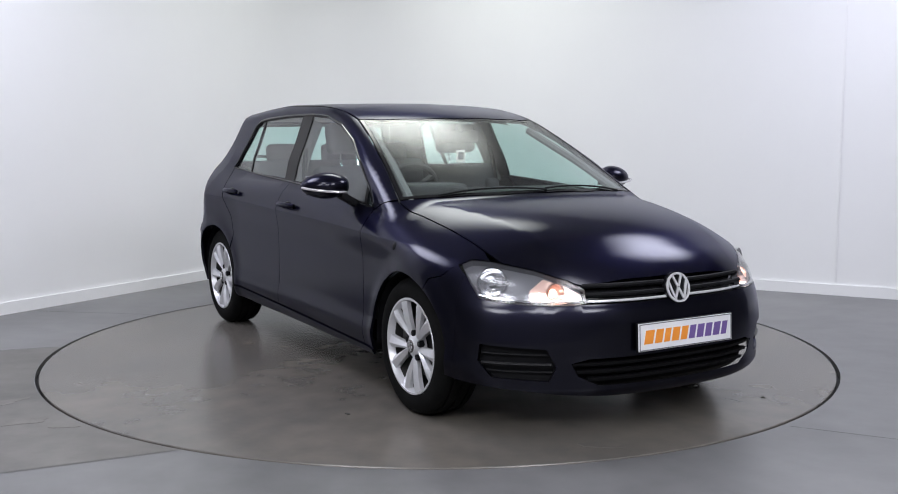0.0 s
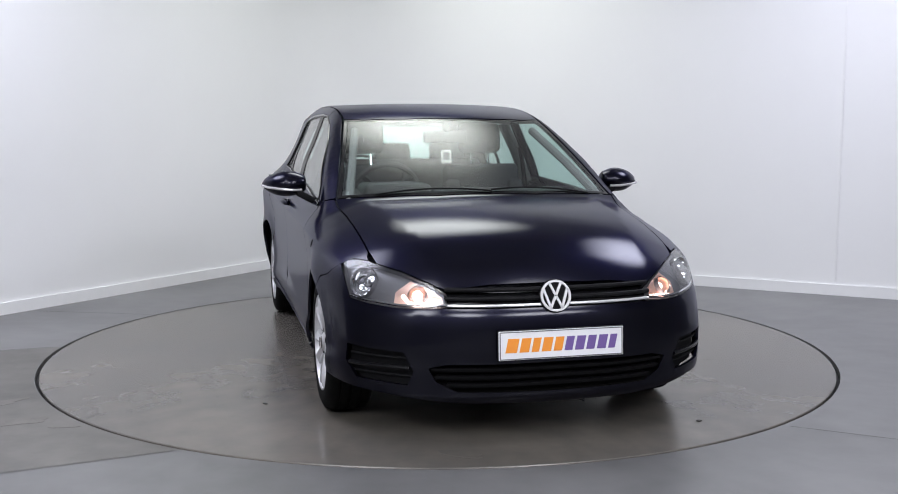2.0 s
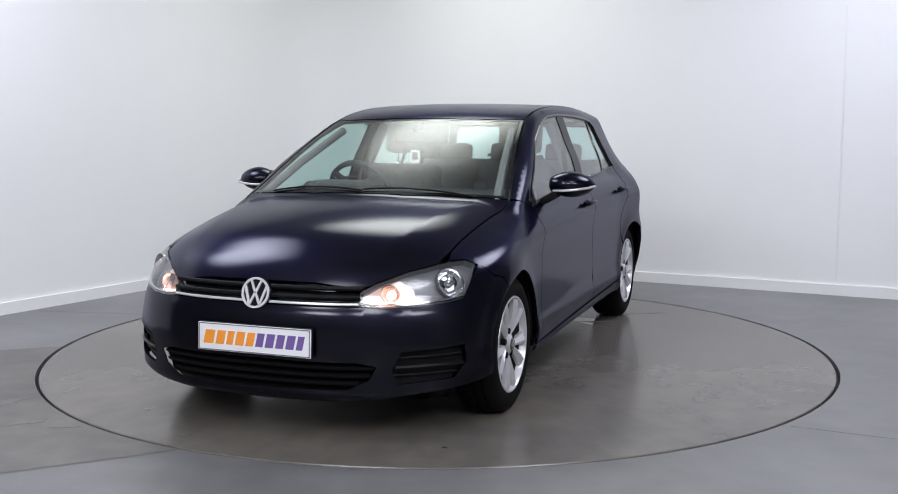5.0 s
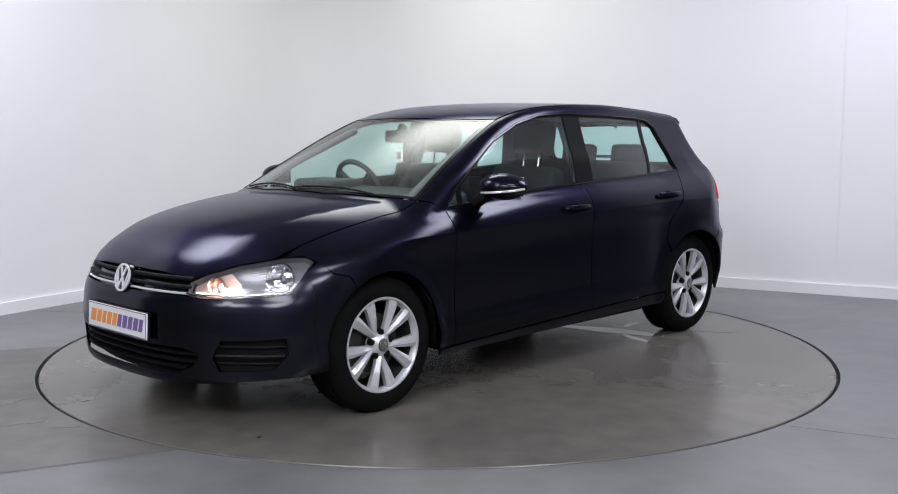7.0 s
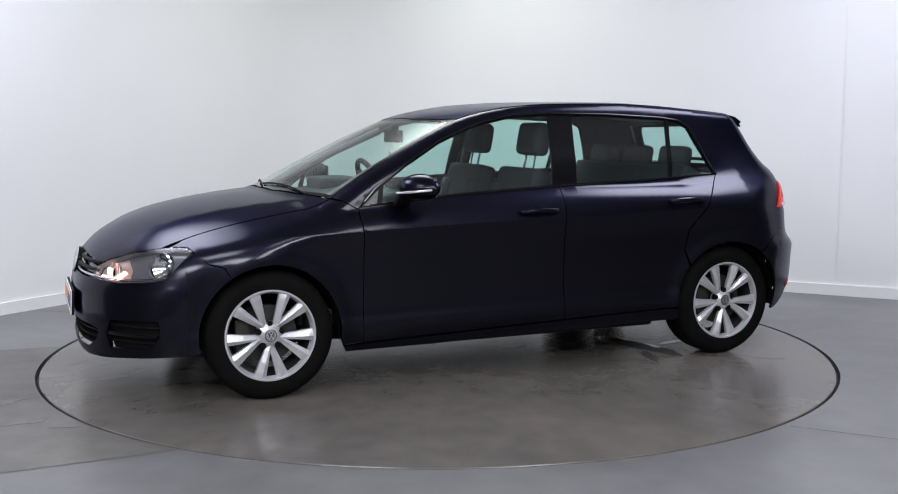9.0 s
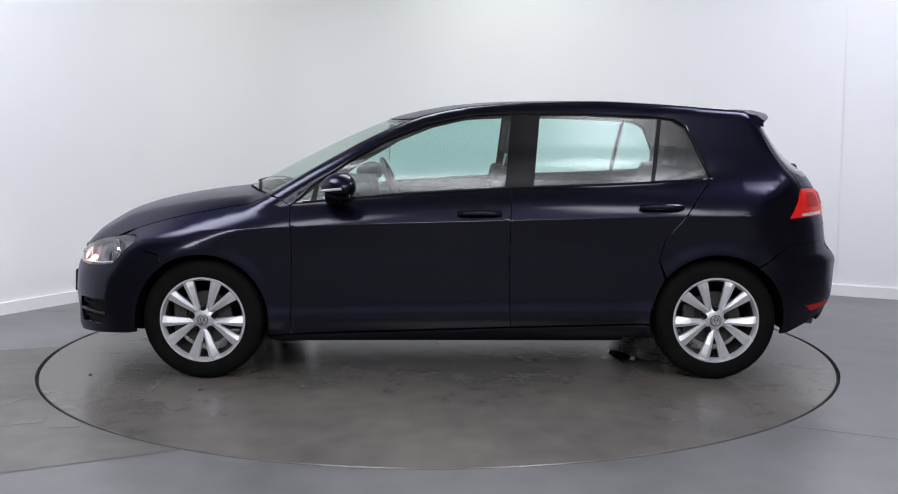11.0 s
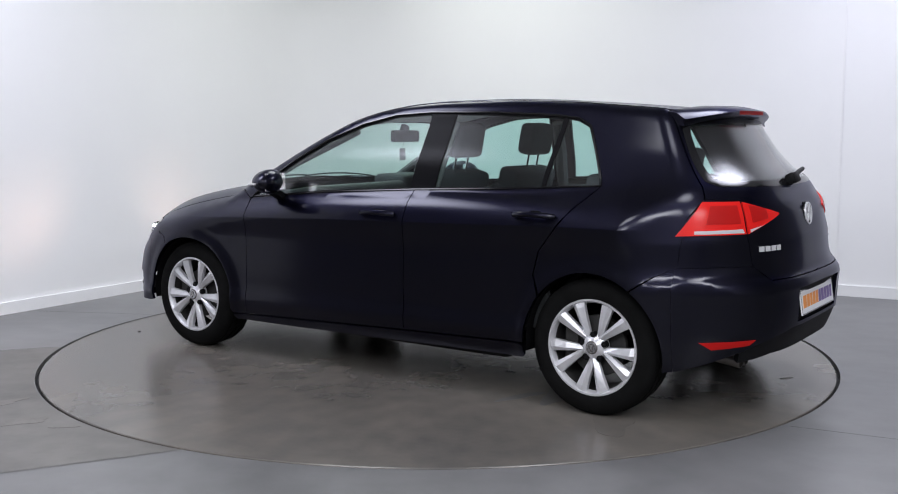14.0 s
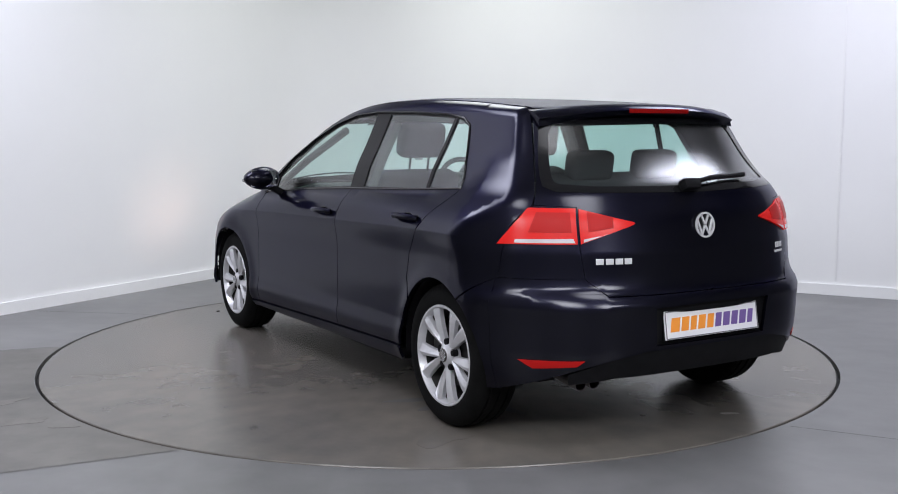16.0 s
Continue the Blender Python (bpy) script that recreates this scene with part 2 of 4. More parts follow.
def ceiling_lamp(lx, ly, radius, power, tint):
    lamp = new("ceiling_lamp")
    bm = bmesh.new()
    lathe(bm, [(radius - 0.03, 0.0), (radius, 0.0), (radius, 0.06), (0.2, 0.08), (0.0005, 0.08)], 48)
    part("housing", bm, SKIRT, lamp)
    bm = bmesh.new()
    lathe(bm, [(0.0005, 0.004), (0.3, 0.004), (0.6, 0.004), (radius - 0.03, 0.004)], 48)
    part("diffuser", bm, lamp_glow(power, radius, tint), lamp, "glowing round diffuser")
    tagged(lamp, "large round ceiling lamp out of view, with a glowing diffuser", "ceiling lamp", "studio ceiling lamps")
    lamp.matrix_basis = pose(lx, ly, CEIL - 0.09)
    return lamp


for k, row in enumerate(LAMPS):
    ceiling_lamp(*row, TINTS[k])


# ---------------------------------------------------------------- turntable
def turntable():
    bm = bmesh.new()
    r = TABLE_R - 0.018
    lathe(bm, [(0.0001, 0.0), (0.8, 0.0), (1.6, 0.0), (r - 0.004, 0.0), (r, -0.004), (r, -0.045), (0.0001, -0.045)], 160)
    table = new("turntable")
    part("disc", bm, DISC, table)
    return tagged(table, "round grey resin-coated turntable set flush in the floor", "turntable")


TABLE = turntable()


def blot(name, at, rx, ry, turn, mat, parent, seed, z=0.0012, n=36, ragged=0.35):
    """A thin film with an uneven edge, lying on the floor."""
    rnd = random.Random(seed)
    ph = [rnd.uniform(0, 6.28) for _ in range(5)]
    bm = bmesh.new()
    ring = []
    for k in range(n):
        a = 2 * math.pi * k / n
        r = 1 + ragged * sum(math.sin((i + 2) * a + ph[i]) / (i + 1.6) for i in range(5)) * 0.6
        q = Matrix.Rotation(radians(turn), 3, "Z") @ Vector((rx * r * math.cos(a), ry * r * math.sin(a), 0))
        ring.append((q.x + at[0], q.y + at[1]))
    top = [bm.verts.new((x, y, z)) for x, y in ring]
    low = [bm.verts.new((x, y, 0.0002)) for x, y in ring]
    bm.faces.new(top)
    for k in range(n):
        bm.faces.new((low[k], low[(k + 1) % n], top[(k + 1) % n], top[k]))
    return part(name, bm, mat, parent)


# marks that turn with the table
tagged(blot("wet_patch", (-1.10, 0.45), 0.30, 0.085, 105, WATER, TABLE, 3), "shallow puddle on the turntable")
blot("wet_patch", (-1.00, 0.72), 0.13, 0.035, 70, WATER, TABLE, 4)
blot("wet_patch", (-1.36, 0.44), 0.10, 0.03, 10, WATER, TABLE, 8)
blot("smudge", (2.01, -0.40), 0.10, 0.035, 60, SMUDGE, TABLE, 5)
blot("smudge", (-1.94, -0.38), 0.05, 0.012, 60, PALE, TABLE, 6)
blot("smudge", (-1.55, 0.85), 0.22, 0.09, 120, SMUDGE, TABLE, 9)
blot("grit", (1.06, -1.10), 0.012, 0.008, 20, SPECK, TABLE, 1, 0.004)
blot("grit", (1.823, 0.74), 0.011, 0.008, 60, SPECK, TABLE, 2, 0.004)


def floor_marks():
    """A browner resurfaced strip, scuffs and a joint in the floor beside the turntable."""
    bm = bmesh.new()
    r = TABLE_R + 0.003
    arc = [(r * math.cos(radians(a)), r * math.sin(radians(a))) for a in np.linspace(180.5, 242.4, 40)]
    bm.faces.new([bm.verts.new((x, y, 0.0015)) for x, y in [(-3.9, -0.52), *arc, (-3.9, -3.3)]])
    tagged(part("floor_strip", bm, STAIN, None), "browner worn strip of floor beside the turntable", "floor", kind="structure")
    for k, (at, rx, ry, turn) in enumerate((((-1.85, -1.58), 0.13, 0.05, 20), ((-1.62, -1.66), 0.06, 0.02, 10), ((-2.1, -1.3), 0.16, 0.05, 40))):
        tagged(blot("floor_scuff", at, rx, ry, turn, PALE, None, 20 + k, 0.0025), "pale scuff on the grey floor", "scuff mark", kind="structure")
    for (x0, y0), (x1, y1), w in (((1.525, -1.689), (3.9, -2.89), 0.004), ((-2.265, -0.02), (-3.9, -0.52), 0.006), ((-2.0, 1.05), (-2.85, 1.2), 0.004)):
        bm = bmesh.new()
        d = Vector((x1 - x0, y1 - y0, 0))
        s = Vector((-d.y, d.x, 0)).normalized() * w / 2
        pts = [Vector((x0, y0, 0.003)), Vector((x1, y1, 0.003))]
        bm.faces.new([bm.verts.new(q) for q in (pts[0] - s, pts[1] - s, pts[1] + s, pts[0] + s)])
        tagged(part("floor_joint", bm, SPECK, None), "fine dark joint in the concrete floor", "floor joint", kind="structure")


floor_marks()


# ---------------------------------------------------------------- car body surface
# x ahead from midway between the axles, y to the car's left, z up
AX, AZ, ARCH_R = 1.315, 0.312, 0.340
OFF = Vector((-0.115, -0.010, 0.0))


def curve(*pts):
    """A smooth curve through (x, y) pairs with limited slopes."""
    p = np.array(sorted(pts), float)
    xs, ys = p[:, 0], p[:, 1]
    h, d = np.diff(xs), np.diff(ys) / np.diff(xs)
    m = np.concatenate([[d[0]], np.where(d[:-1] * d[1:] > 0, 2 * d[:-1] * d[1:] / (d[:-1] + d[1:] + 1e-12), 0), [d[-1]]])

    def f(x):
        x = np.clip(x, xs[0], xs[-1])
        i = np.clip(np.searchsorted(xs, x) - 1, 0, len(h) - 1)
        t = (x - xs[i]) / h[i]
        return (2 * t**3 - 3 * t**2 + 1) * ys[i] + (t**3 - 2 * t**2 + t) * h[i] * m[i] + (3 * t**2 - 2 * t**3) * ys[i + 1] + (t**3 - t**2) * h[i] * m[i + 1]

    return f


def smax(a, b, k):
    h = np.clip(0.5 + 0.5 * (a - b) / k, 0, 1)
    return b + (a - b) * h + k * h * (1 - h)


def smin(a, b, k):
    return -smax(-a, -b, k)


# half widths below and above the crease along the flank, where the crease lies at 0.80
LOWER_Y = curve((0.10, 0.78), (0.18, 0.825), (0.26, 0.868), (0.325, 0.879), (0.40, 0.868), (0.50, 0.867), (0.66, 0.867), (0.80, 0.884))
UPPER_Y = curve((0.80, 0.884), (0.84, 0.869), (0.90, 0.847), (0.98, 0.812), (1.08, 0.765), (1.2, 0.70))
CREASE_Z = curve((2.2, 0.735), (1.3, 0.775), (0.5, 0.805), (-0.5, 0.83), (-1.1, 0.847), (-2.1, 0.86))
PLAN_X = curve((2.25, 0.87), (2.0, 0.90), (1.7, 0.965), (1.4, 1.012), (1.15, 0.988), (0.9, 0.978), (0.0, 0.972), (-0.9, 0.98), (-1.3, 1.006), (-1.6, 1.018), (-1.8, 0.993), (-2.1, 0.93))
HOOD_Z = curve((2.4, 0.50), (2.25, 0.60), (2.13, 0.672), (2.0, 0.76), (1.85, 0.842), (1.7, 0.888), (1.5, 0.927), (1.3, 0.953), (1.15, 0.965), (0.85, 0.985), (0.3, 1.02), (-0.3, 1.045), (-1.3, 1.04), (-2.1, 1.03))
DROP_X = curve((2.1, 0.095), (1.7, 0.13), (1.3, 0.115), (0.9, 0.078), (0.3, 0.07), (-2.1, 0.08))
NOSE_X = curve((0.10, 2.043), (0.17, 2.10), (0.20, 2.133), (0.235, 2.145), (0.30, 2.145), (0.40, 2.155), (0.50, 2.152), (0.55, 2.143), (0.58, 2.130), (0.62, 2.12), (0.68, 2.092), (0.76, 2.05), (0.90, 1.95))
TAIL_X = curve((0.10, -1.95), (0.20, -1.985), (0.30, -2.03), (0.42, -2.070), (0.58, -2.078), (0.62, -2.058), (0.655, -2.012), (0.70, -1.988), (0.80, -1.968), (0.92, -1.945), (1.0, -1.905), (1.2, -1.82))
ROOF_Z = curve((2.6, 0.0), (1.9, 0.52), (1.5, 0.79), (1.30, 0.915), (1.18, 0.975), (0.90, 1.120), (0.56, 1.280), (0.36, 1.356), (0.20, 1.394), (0.0, 1.424), (-0.25, 1.439), (-0.6, 1.443), (-0.9, 1.430), (-1.2, 1.406), (-1.45, 1.384), (-1.7, 1.362), (-2.0, 1.33))
CABIN_X = curve((1.3, 0.98), (0.6, 0.995), (0.0, 0.988), (-0.7, 0.985), (-1.2, 0.96), (-1.5, 0.945), (-1.9, 0.89))
CABIN_Y = curve((0.80, 0.838), (0.95, 0.778), (1.1, 0.733), (1.2, 0.687), (1.3, 0.645), (1.4, 0.604), (1.5, 0.542))
HATCH_X = curve((0.80, -2.0), (0.94, -1.943), (1.02, -1.888), (1.12, -1.822), (1.22, -1.750), (1.32, -1.683), (1.42, -1.62))


def body(x, y, z):
    """Below zero inside the car's outer skin."""
    a = np.abs(y)
    zc = CREASE_Z(x)
    zz = np.where(z < zc, z * 0.80 / zc, 0.80 + z - zc)
    side = np.where(zz < 0.80, LOWER_Y(zz), UPPER_Y(zz))
    # the bonnet falls away beyond a fold on either side
    fold = 0.45 + 0.15 * np.clip((1.95 - x) / 0.95, 0, 1)
    fall = 0.45 * (a / 0.8) ** 2 + 0.55 * (np.maximum(0, a - fold) / (0.8 - fold)) ** 1.3
    low = smax(a - side * PLAN_X(x), z - HOOD_Z(x + 0.20 * (a / 0.8) ** 2) + DROP_X(x) * fall, 0.09)
    # flared lip round the wheel openings
    for wx in (AX, -AX):
        r = np.hypot(x - wx, z - AZ)
        low = low - 0.012 * np.exp(-(((r - ARCH_R) / 0.05) ** 2)) * (a > 0.6)
    low = smax(low, x - NOSE_X(z) + (0.395 + 0.06 * np.clip((z - 0.42) / 0.2, 0, 1)) * (a / 0.86) ** 3, 0.07)
    low = smax(low, TAIL_X(z) - x + 0.40 * (a / 0.86) ** 3.9, 0.05)
    cab = smax(a - CABIN_Y(z) * CABIN_X(x), z - ROOF_Z(x + 0.15 * (a / 0.6) ** 2) + 0.012 * (a / 0.55) ** 2, 0.05)
    cab = smax(cab, HATCH_X(z) - x + 0.20 * (a / 0.7) ** 2.6, 0.05)
    cab = np.maximum(cab, 0.7 - z)
    k = np.clip((-x - 1.0) / 0.45, 0, 1) * 0.16 + 0.012
    return smin(low, cab, k)


D45 = math.sqrt(0.5)
FRAMES = {  # two directions of the plane and the outward one
    "side": (Vector((1, 0, 0)), Vector((0, 0, 1)), Vector((0, 1, 0))),
    "top": (Vector((1, 0, 0)), Vector((0, 1, 0)), Vector((0, 0, 1))),
    "front": (Vector((0, 1, 0)), Vector((0, 0, 1)), Vector((1, 0, 0))),
    "rear": (Vector((0, 1, 0)), Vector((0, 0, 1)), Vector((-1, 0, 0))),
    "front_corner": (Vector((-D45, D45, 0)), Vector((0, 0, 1)), Vector((D45, D45, 0))),
    "rear_corner": (Vector((-D45, -D45, 0)), Vector((0, 0, 1)), Vector((-D45, D45, 0))),
    "rear_side": (Vector((1, 0, 0)), Vector((0, 0, 1)), Vector((0, 1, 0))),
}


def strike(fr, uv):
    """Where lines along the frame's outward direction first meet the skin from outside; and the normals there."""
    u, v, w = [np.array(q) for q in FRAMES[fr]]
    uv = np.asarray(uv, float)
    base = uv[:, :1] * u + uv[:, 1:2] * v
    far, span, n = 3.2, 3.4, 170
    lo, found = np.full(len(uv), far), np.zeros(len(uv), bool)
    best, best_s = np.full(len(uv), 9.0), np.full(len(uv), 0.0)
    hi = lo.copy()
    for k in range(1, n + 1):
        s = far - span * k / n
        p = base + s * w
        g = body(p[:, 0], p[:, 1], p[:, 2])
        new_hit = (g < 0) & ~found
        hi[new_hit], lo[new_hit] = s, s + span / n
        found |= new_hit
        better = (g < best) & ~found
        best[better], best_s[better] = g[better], s
    for _ in range(22):
        mid = 0.5 * (lo + hi)
        p = base + mid[:, None] * w
        g = body(p[:, 0], p[:, 1], p[:, 2])
        hi, lo = np.where(g < 0, mid, hi), np.where(g < 0, lo, mid)
    s = np.where(found, 0.5 * (lo + hi), best_s)
    p = base + s[:, None] * w
    e = 2e-3
    nrm = np.stack([body(*(p + e * ax).T) - body(*(p - e * ax).T) for ax in np.eye(3)], 1)
    nrm /= np.linalg.norm(nrm, axis=1, keepdims=True) + 1e-12
    return p, nrm


def resample(pts, step, closed=True):
    pts = np.asarray(pts, float)
    nxt = np.roll(pts, -1, 0) if closed else pts[1:]
    out = []
    for a, b in zip(pts, nxt):
        n = max(1, int(round(np.linalg.norm(b - a) / step)))
        out += [a + (b - a) * k / n for k in range(n)]
    if not closed:
        out.append(pts[-1])
    return np.array(out)


def on_skin(fr, pts, step=0.025):
    """An open line of points on the skin, given as (u, v) in a frame's plane."""
    return list(strike(fr, resample(pts, step, closed=False))[0])


def flat(fr, pts):
    u, v, _ = [np.array(q) for q in FRAMES[fr]]
    p = np.asarray(pts, float)
    return p if p.shape[1] == 2 else np.stack([p @ u, p @ v], 1)


def inside(poly, pts):
    x, y = pts[:, 0], pts[:, 1]
    res = np.zeros(len(pts), bool)
    for (ax, ay), (bx, by) in zip(poly, np.roll(poly, -1, 0)):
        cross = ((ay > y) != (by > y)) & (x < (bx - ax) * (y - ay) / (by - ay + 1e-15) + ax)
        res ^= cross
    return res


def near_edge(poly, pts):
    d = np.full(len(pts), 9.0)
    for a, b in zip(poly, np.roll(poly, -1, 0)):
        ab = b - a
        t = np.clip(((pts - a) @ ab) / (ab @ ab + 1e-15), 0, 1)
        d = np.minimum(d, np.linalg.norm(pts - a - t[:, None] * ab, axis=1))
    return d


def shrink(poly, gap):
    """Each corner moved inward by gap."""
    area = 0.5 * np.sum(poly[:, 0] * np.roll(poly[:, 1], -1) - np.roll(poly[:, 0], -1) * poly[:, 1])
    sgn = 1 if area > 0 else -1
    prev, nxt = np.roll(poly, 1, 0), np.roll(poly, -1, 0)
    d1 = (poly - prev) / (np.linalg.norm(poly - prev, axis=1, keepdims=True) + 1e-9)
    d2 = (nxt - poly) / (np.linalg.norm(nxt - poly, axis=1, keepdims=True) + 1e-9)
    n1, n2 = np.stack([-d1[:, 1], d1[:, 0]], 1), np.stack([-d2[:, 1], d2[:, 0]], 1)
    m = n1 + n2
    m /= np.linalg.norm(m, axis=1, keepdims=True) + 1e-9
    c = np.clip(np.sum(m * n1, 1, keepdims=True), 0.4, 1)
    return poly + sgn * gap * m / c


def patch(fr, outline, holes=(), gap=0.0022, step=0.03, lift=0.0, flange=0.014):
    """A piece of the skin within an outline: points, normals, faces, with its rim folded inward."""
    poly = shrink(resample(flat(fr, outline), step), gap)
    cut = [shrink(resample(flat(fr, h), step), -gap) for h in holes]
    lo, hi = poly.min(0), poly.max(0)
    gx, gy = np.meshgrid(np.arange(lo[0], hi[0], step), np.arange(lo[1], hi[1], step))
    gx = gx + (np.arange(gx.shape[0]) % 2)[:, None] * step * 0.5
    grid = np.stack([gx.ravel(), gy.ravel()], 1)
    if fr == "side":
        # rows of points close to the crease keep it sharp
        xs = np.arange(lo[0], hi[0], 0.02)
        grid = grid[np.abs(grid[:, 1] - CREASE_Z(grid[:, 0])) > 0.02]
        grid = np.concatenate([grid] + [np.stack([xs, CREASE_Z(xs) + d], 1) for d in (-0.014, -0.004, 0.004, 0.014)])
    keep = inside(poly, grid) & (near_edge(poly, grid) > 0.45 * step)
    for h in cut:
        keep &= ~inside(h, grid) & (near_edge(h, grid) > 0.45 * step)
    pts, edges, at = [poly], [], 0
    for ring in (poly, *cut):
        edges += [(at + i, at + (i + 1) % len(ring)) for i in range(len(ring))]
        at += len(ring)
    pts = np.concatenate([poly, *cut, grid[keep]])
    v2, _, tris, *_ = delaunay_2d_cdt([Vector(p) for p in pts], edges, [], 0, 1e-6)
    v2 = np.array([tuple(v) for v in v2])
    tris = np.array([t for t in tris if len(t) == 3])
    mid = v2[tris].mean(1)
    ok = inside(poly, mid)
    for h in cut:
        ok &= ~inside(h, mid)
    tris = tris[ok]
    p, n = strike(fr, v2)
    u, v, w = [np.array(q) for q in FRAMES[fr]]
    a = p[tris]
    face_n = np.cross(a[:, 1] - a[:, 0], a[:, 2] - a[:, 0])
    flip = np.sum(face_n * w, 1) < 0
    tris[flip] = tris[flip][:, ::-1]
    p = p + lift * n
    verts, norms, faces = [list(map(tuple, p))], [list(map(tuple, n))], [tuple(int(i) for i in t) for t in tris]
    if flange:
        count = {}
        for t in faces:
            for i in range(3):
                e = (t[i], t[(i + 1) % 3])
                count[tuple(sorted(e))] = count.get(tuple(sorted(e)), 0) + 1
        rim = [(t[i], t[(i + 1) % 3]) for t in faces for i in range(3) if count[tuple(sorted((t[i], t[(i + 1) % 3])))] == 1]
        index, base = {}, len(p)
        ev, en = [], []
        for a_, b_ in rim:
            side = np.cross(p[b_] - p[a_], n[a_])
            side /= np.linalg.norm(side) + 1e-9
            for q in (a_, b_):
                ev += [tuple(p[q]), tuple(p[q] - flange * n[q])]
                en += [tuple(side if flange > 0 else -side)] * 2
            k = base + len(ev) - 4
            faces.append((k, k + 1, k + 3, k + 2))
        verts.append(ev)
        norms.append(en)
    return [q for l in verts for q in l], [q for l in norms for q in l], faces


def skin_part(name, patches, mat, parent, label="", mirrored=False):
    verts, norms, faces = [], [], []
    for pv, pn, pf in patches:
        k = len(verts)
        verts += pv
        norms += pn
        faces += [tuple(i + k for i in f) for f in pf]
    if mirrored:
        verts = [(a, -b, c) for a, b, c in verts]
        norms = [(a, -b, c) for a, b, c in norms]
        faces = [f[::-1] for f in faces]
    return mesh_object(name, verts, faces, mat, parent, label, norms)


def both(pts):
    """A half outline from the middle outwards (y over 0), closed by its mirror image."""
    return list(pts) + [(p[0], -p[1], p[2]) if len(p) == 3 else (-p[0], p[1]) for p in reversed(pts)]


def pair(name, patches, mat, parent, label=""):
    return [skin_part(name, patches, mat, parent, label, m) for m in (False, True)]


def arc_pts(cx, a0, a1, r=ARCH_R, n=26):
    return [(cx + r * math.cos(radians(a)), AZ + r * math.sin(radians(a))) for a in np.linspace(a0, a1, n)]


# window opening on the side, (x, z), from the front lower corner backwards
DLO_LOW = [(0.85, 0.908), (0.3, 0.952), (-0.27, 0.982), (-0.8, 1.003), (-1.30, 1.03)]
DLO_TOP = [(-1.25, 1.15), (-1.185, 1.30), (-1.12, 1.335), (-1.0, 1.350), (-0.66, 1.366), (-0.27, 1.370), (-0.05, 1.358), (0.16, 1.312), (0.38, 1.228), (0.58, 1.115), (0.76, 0.995)]


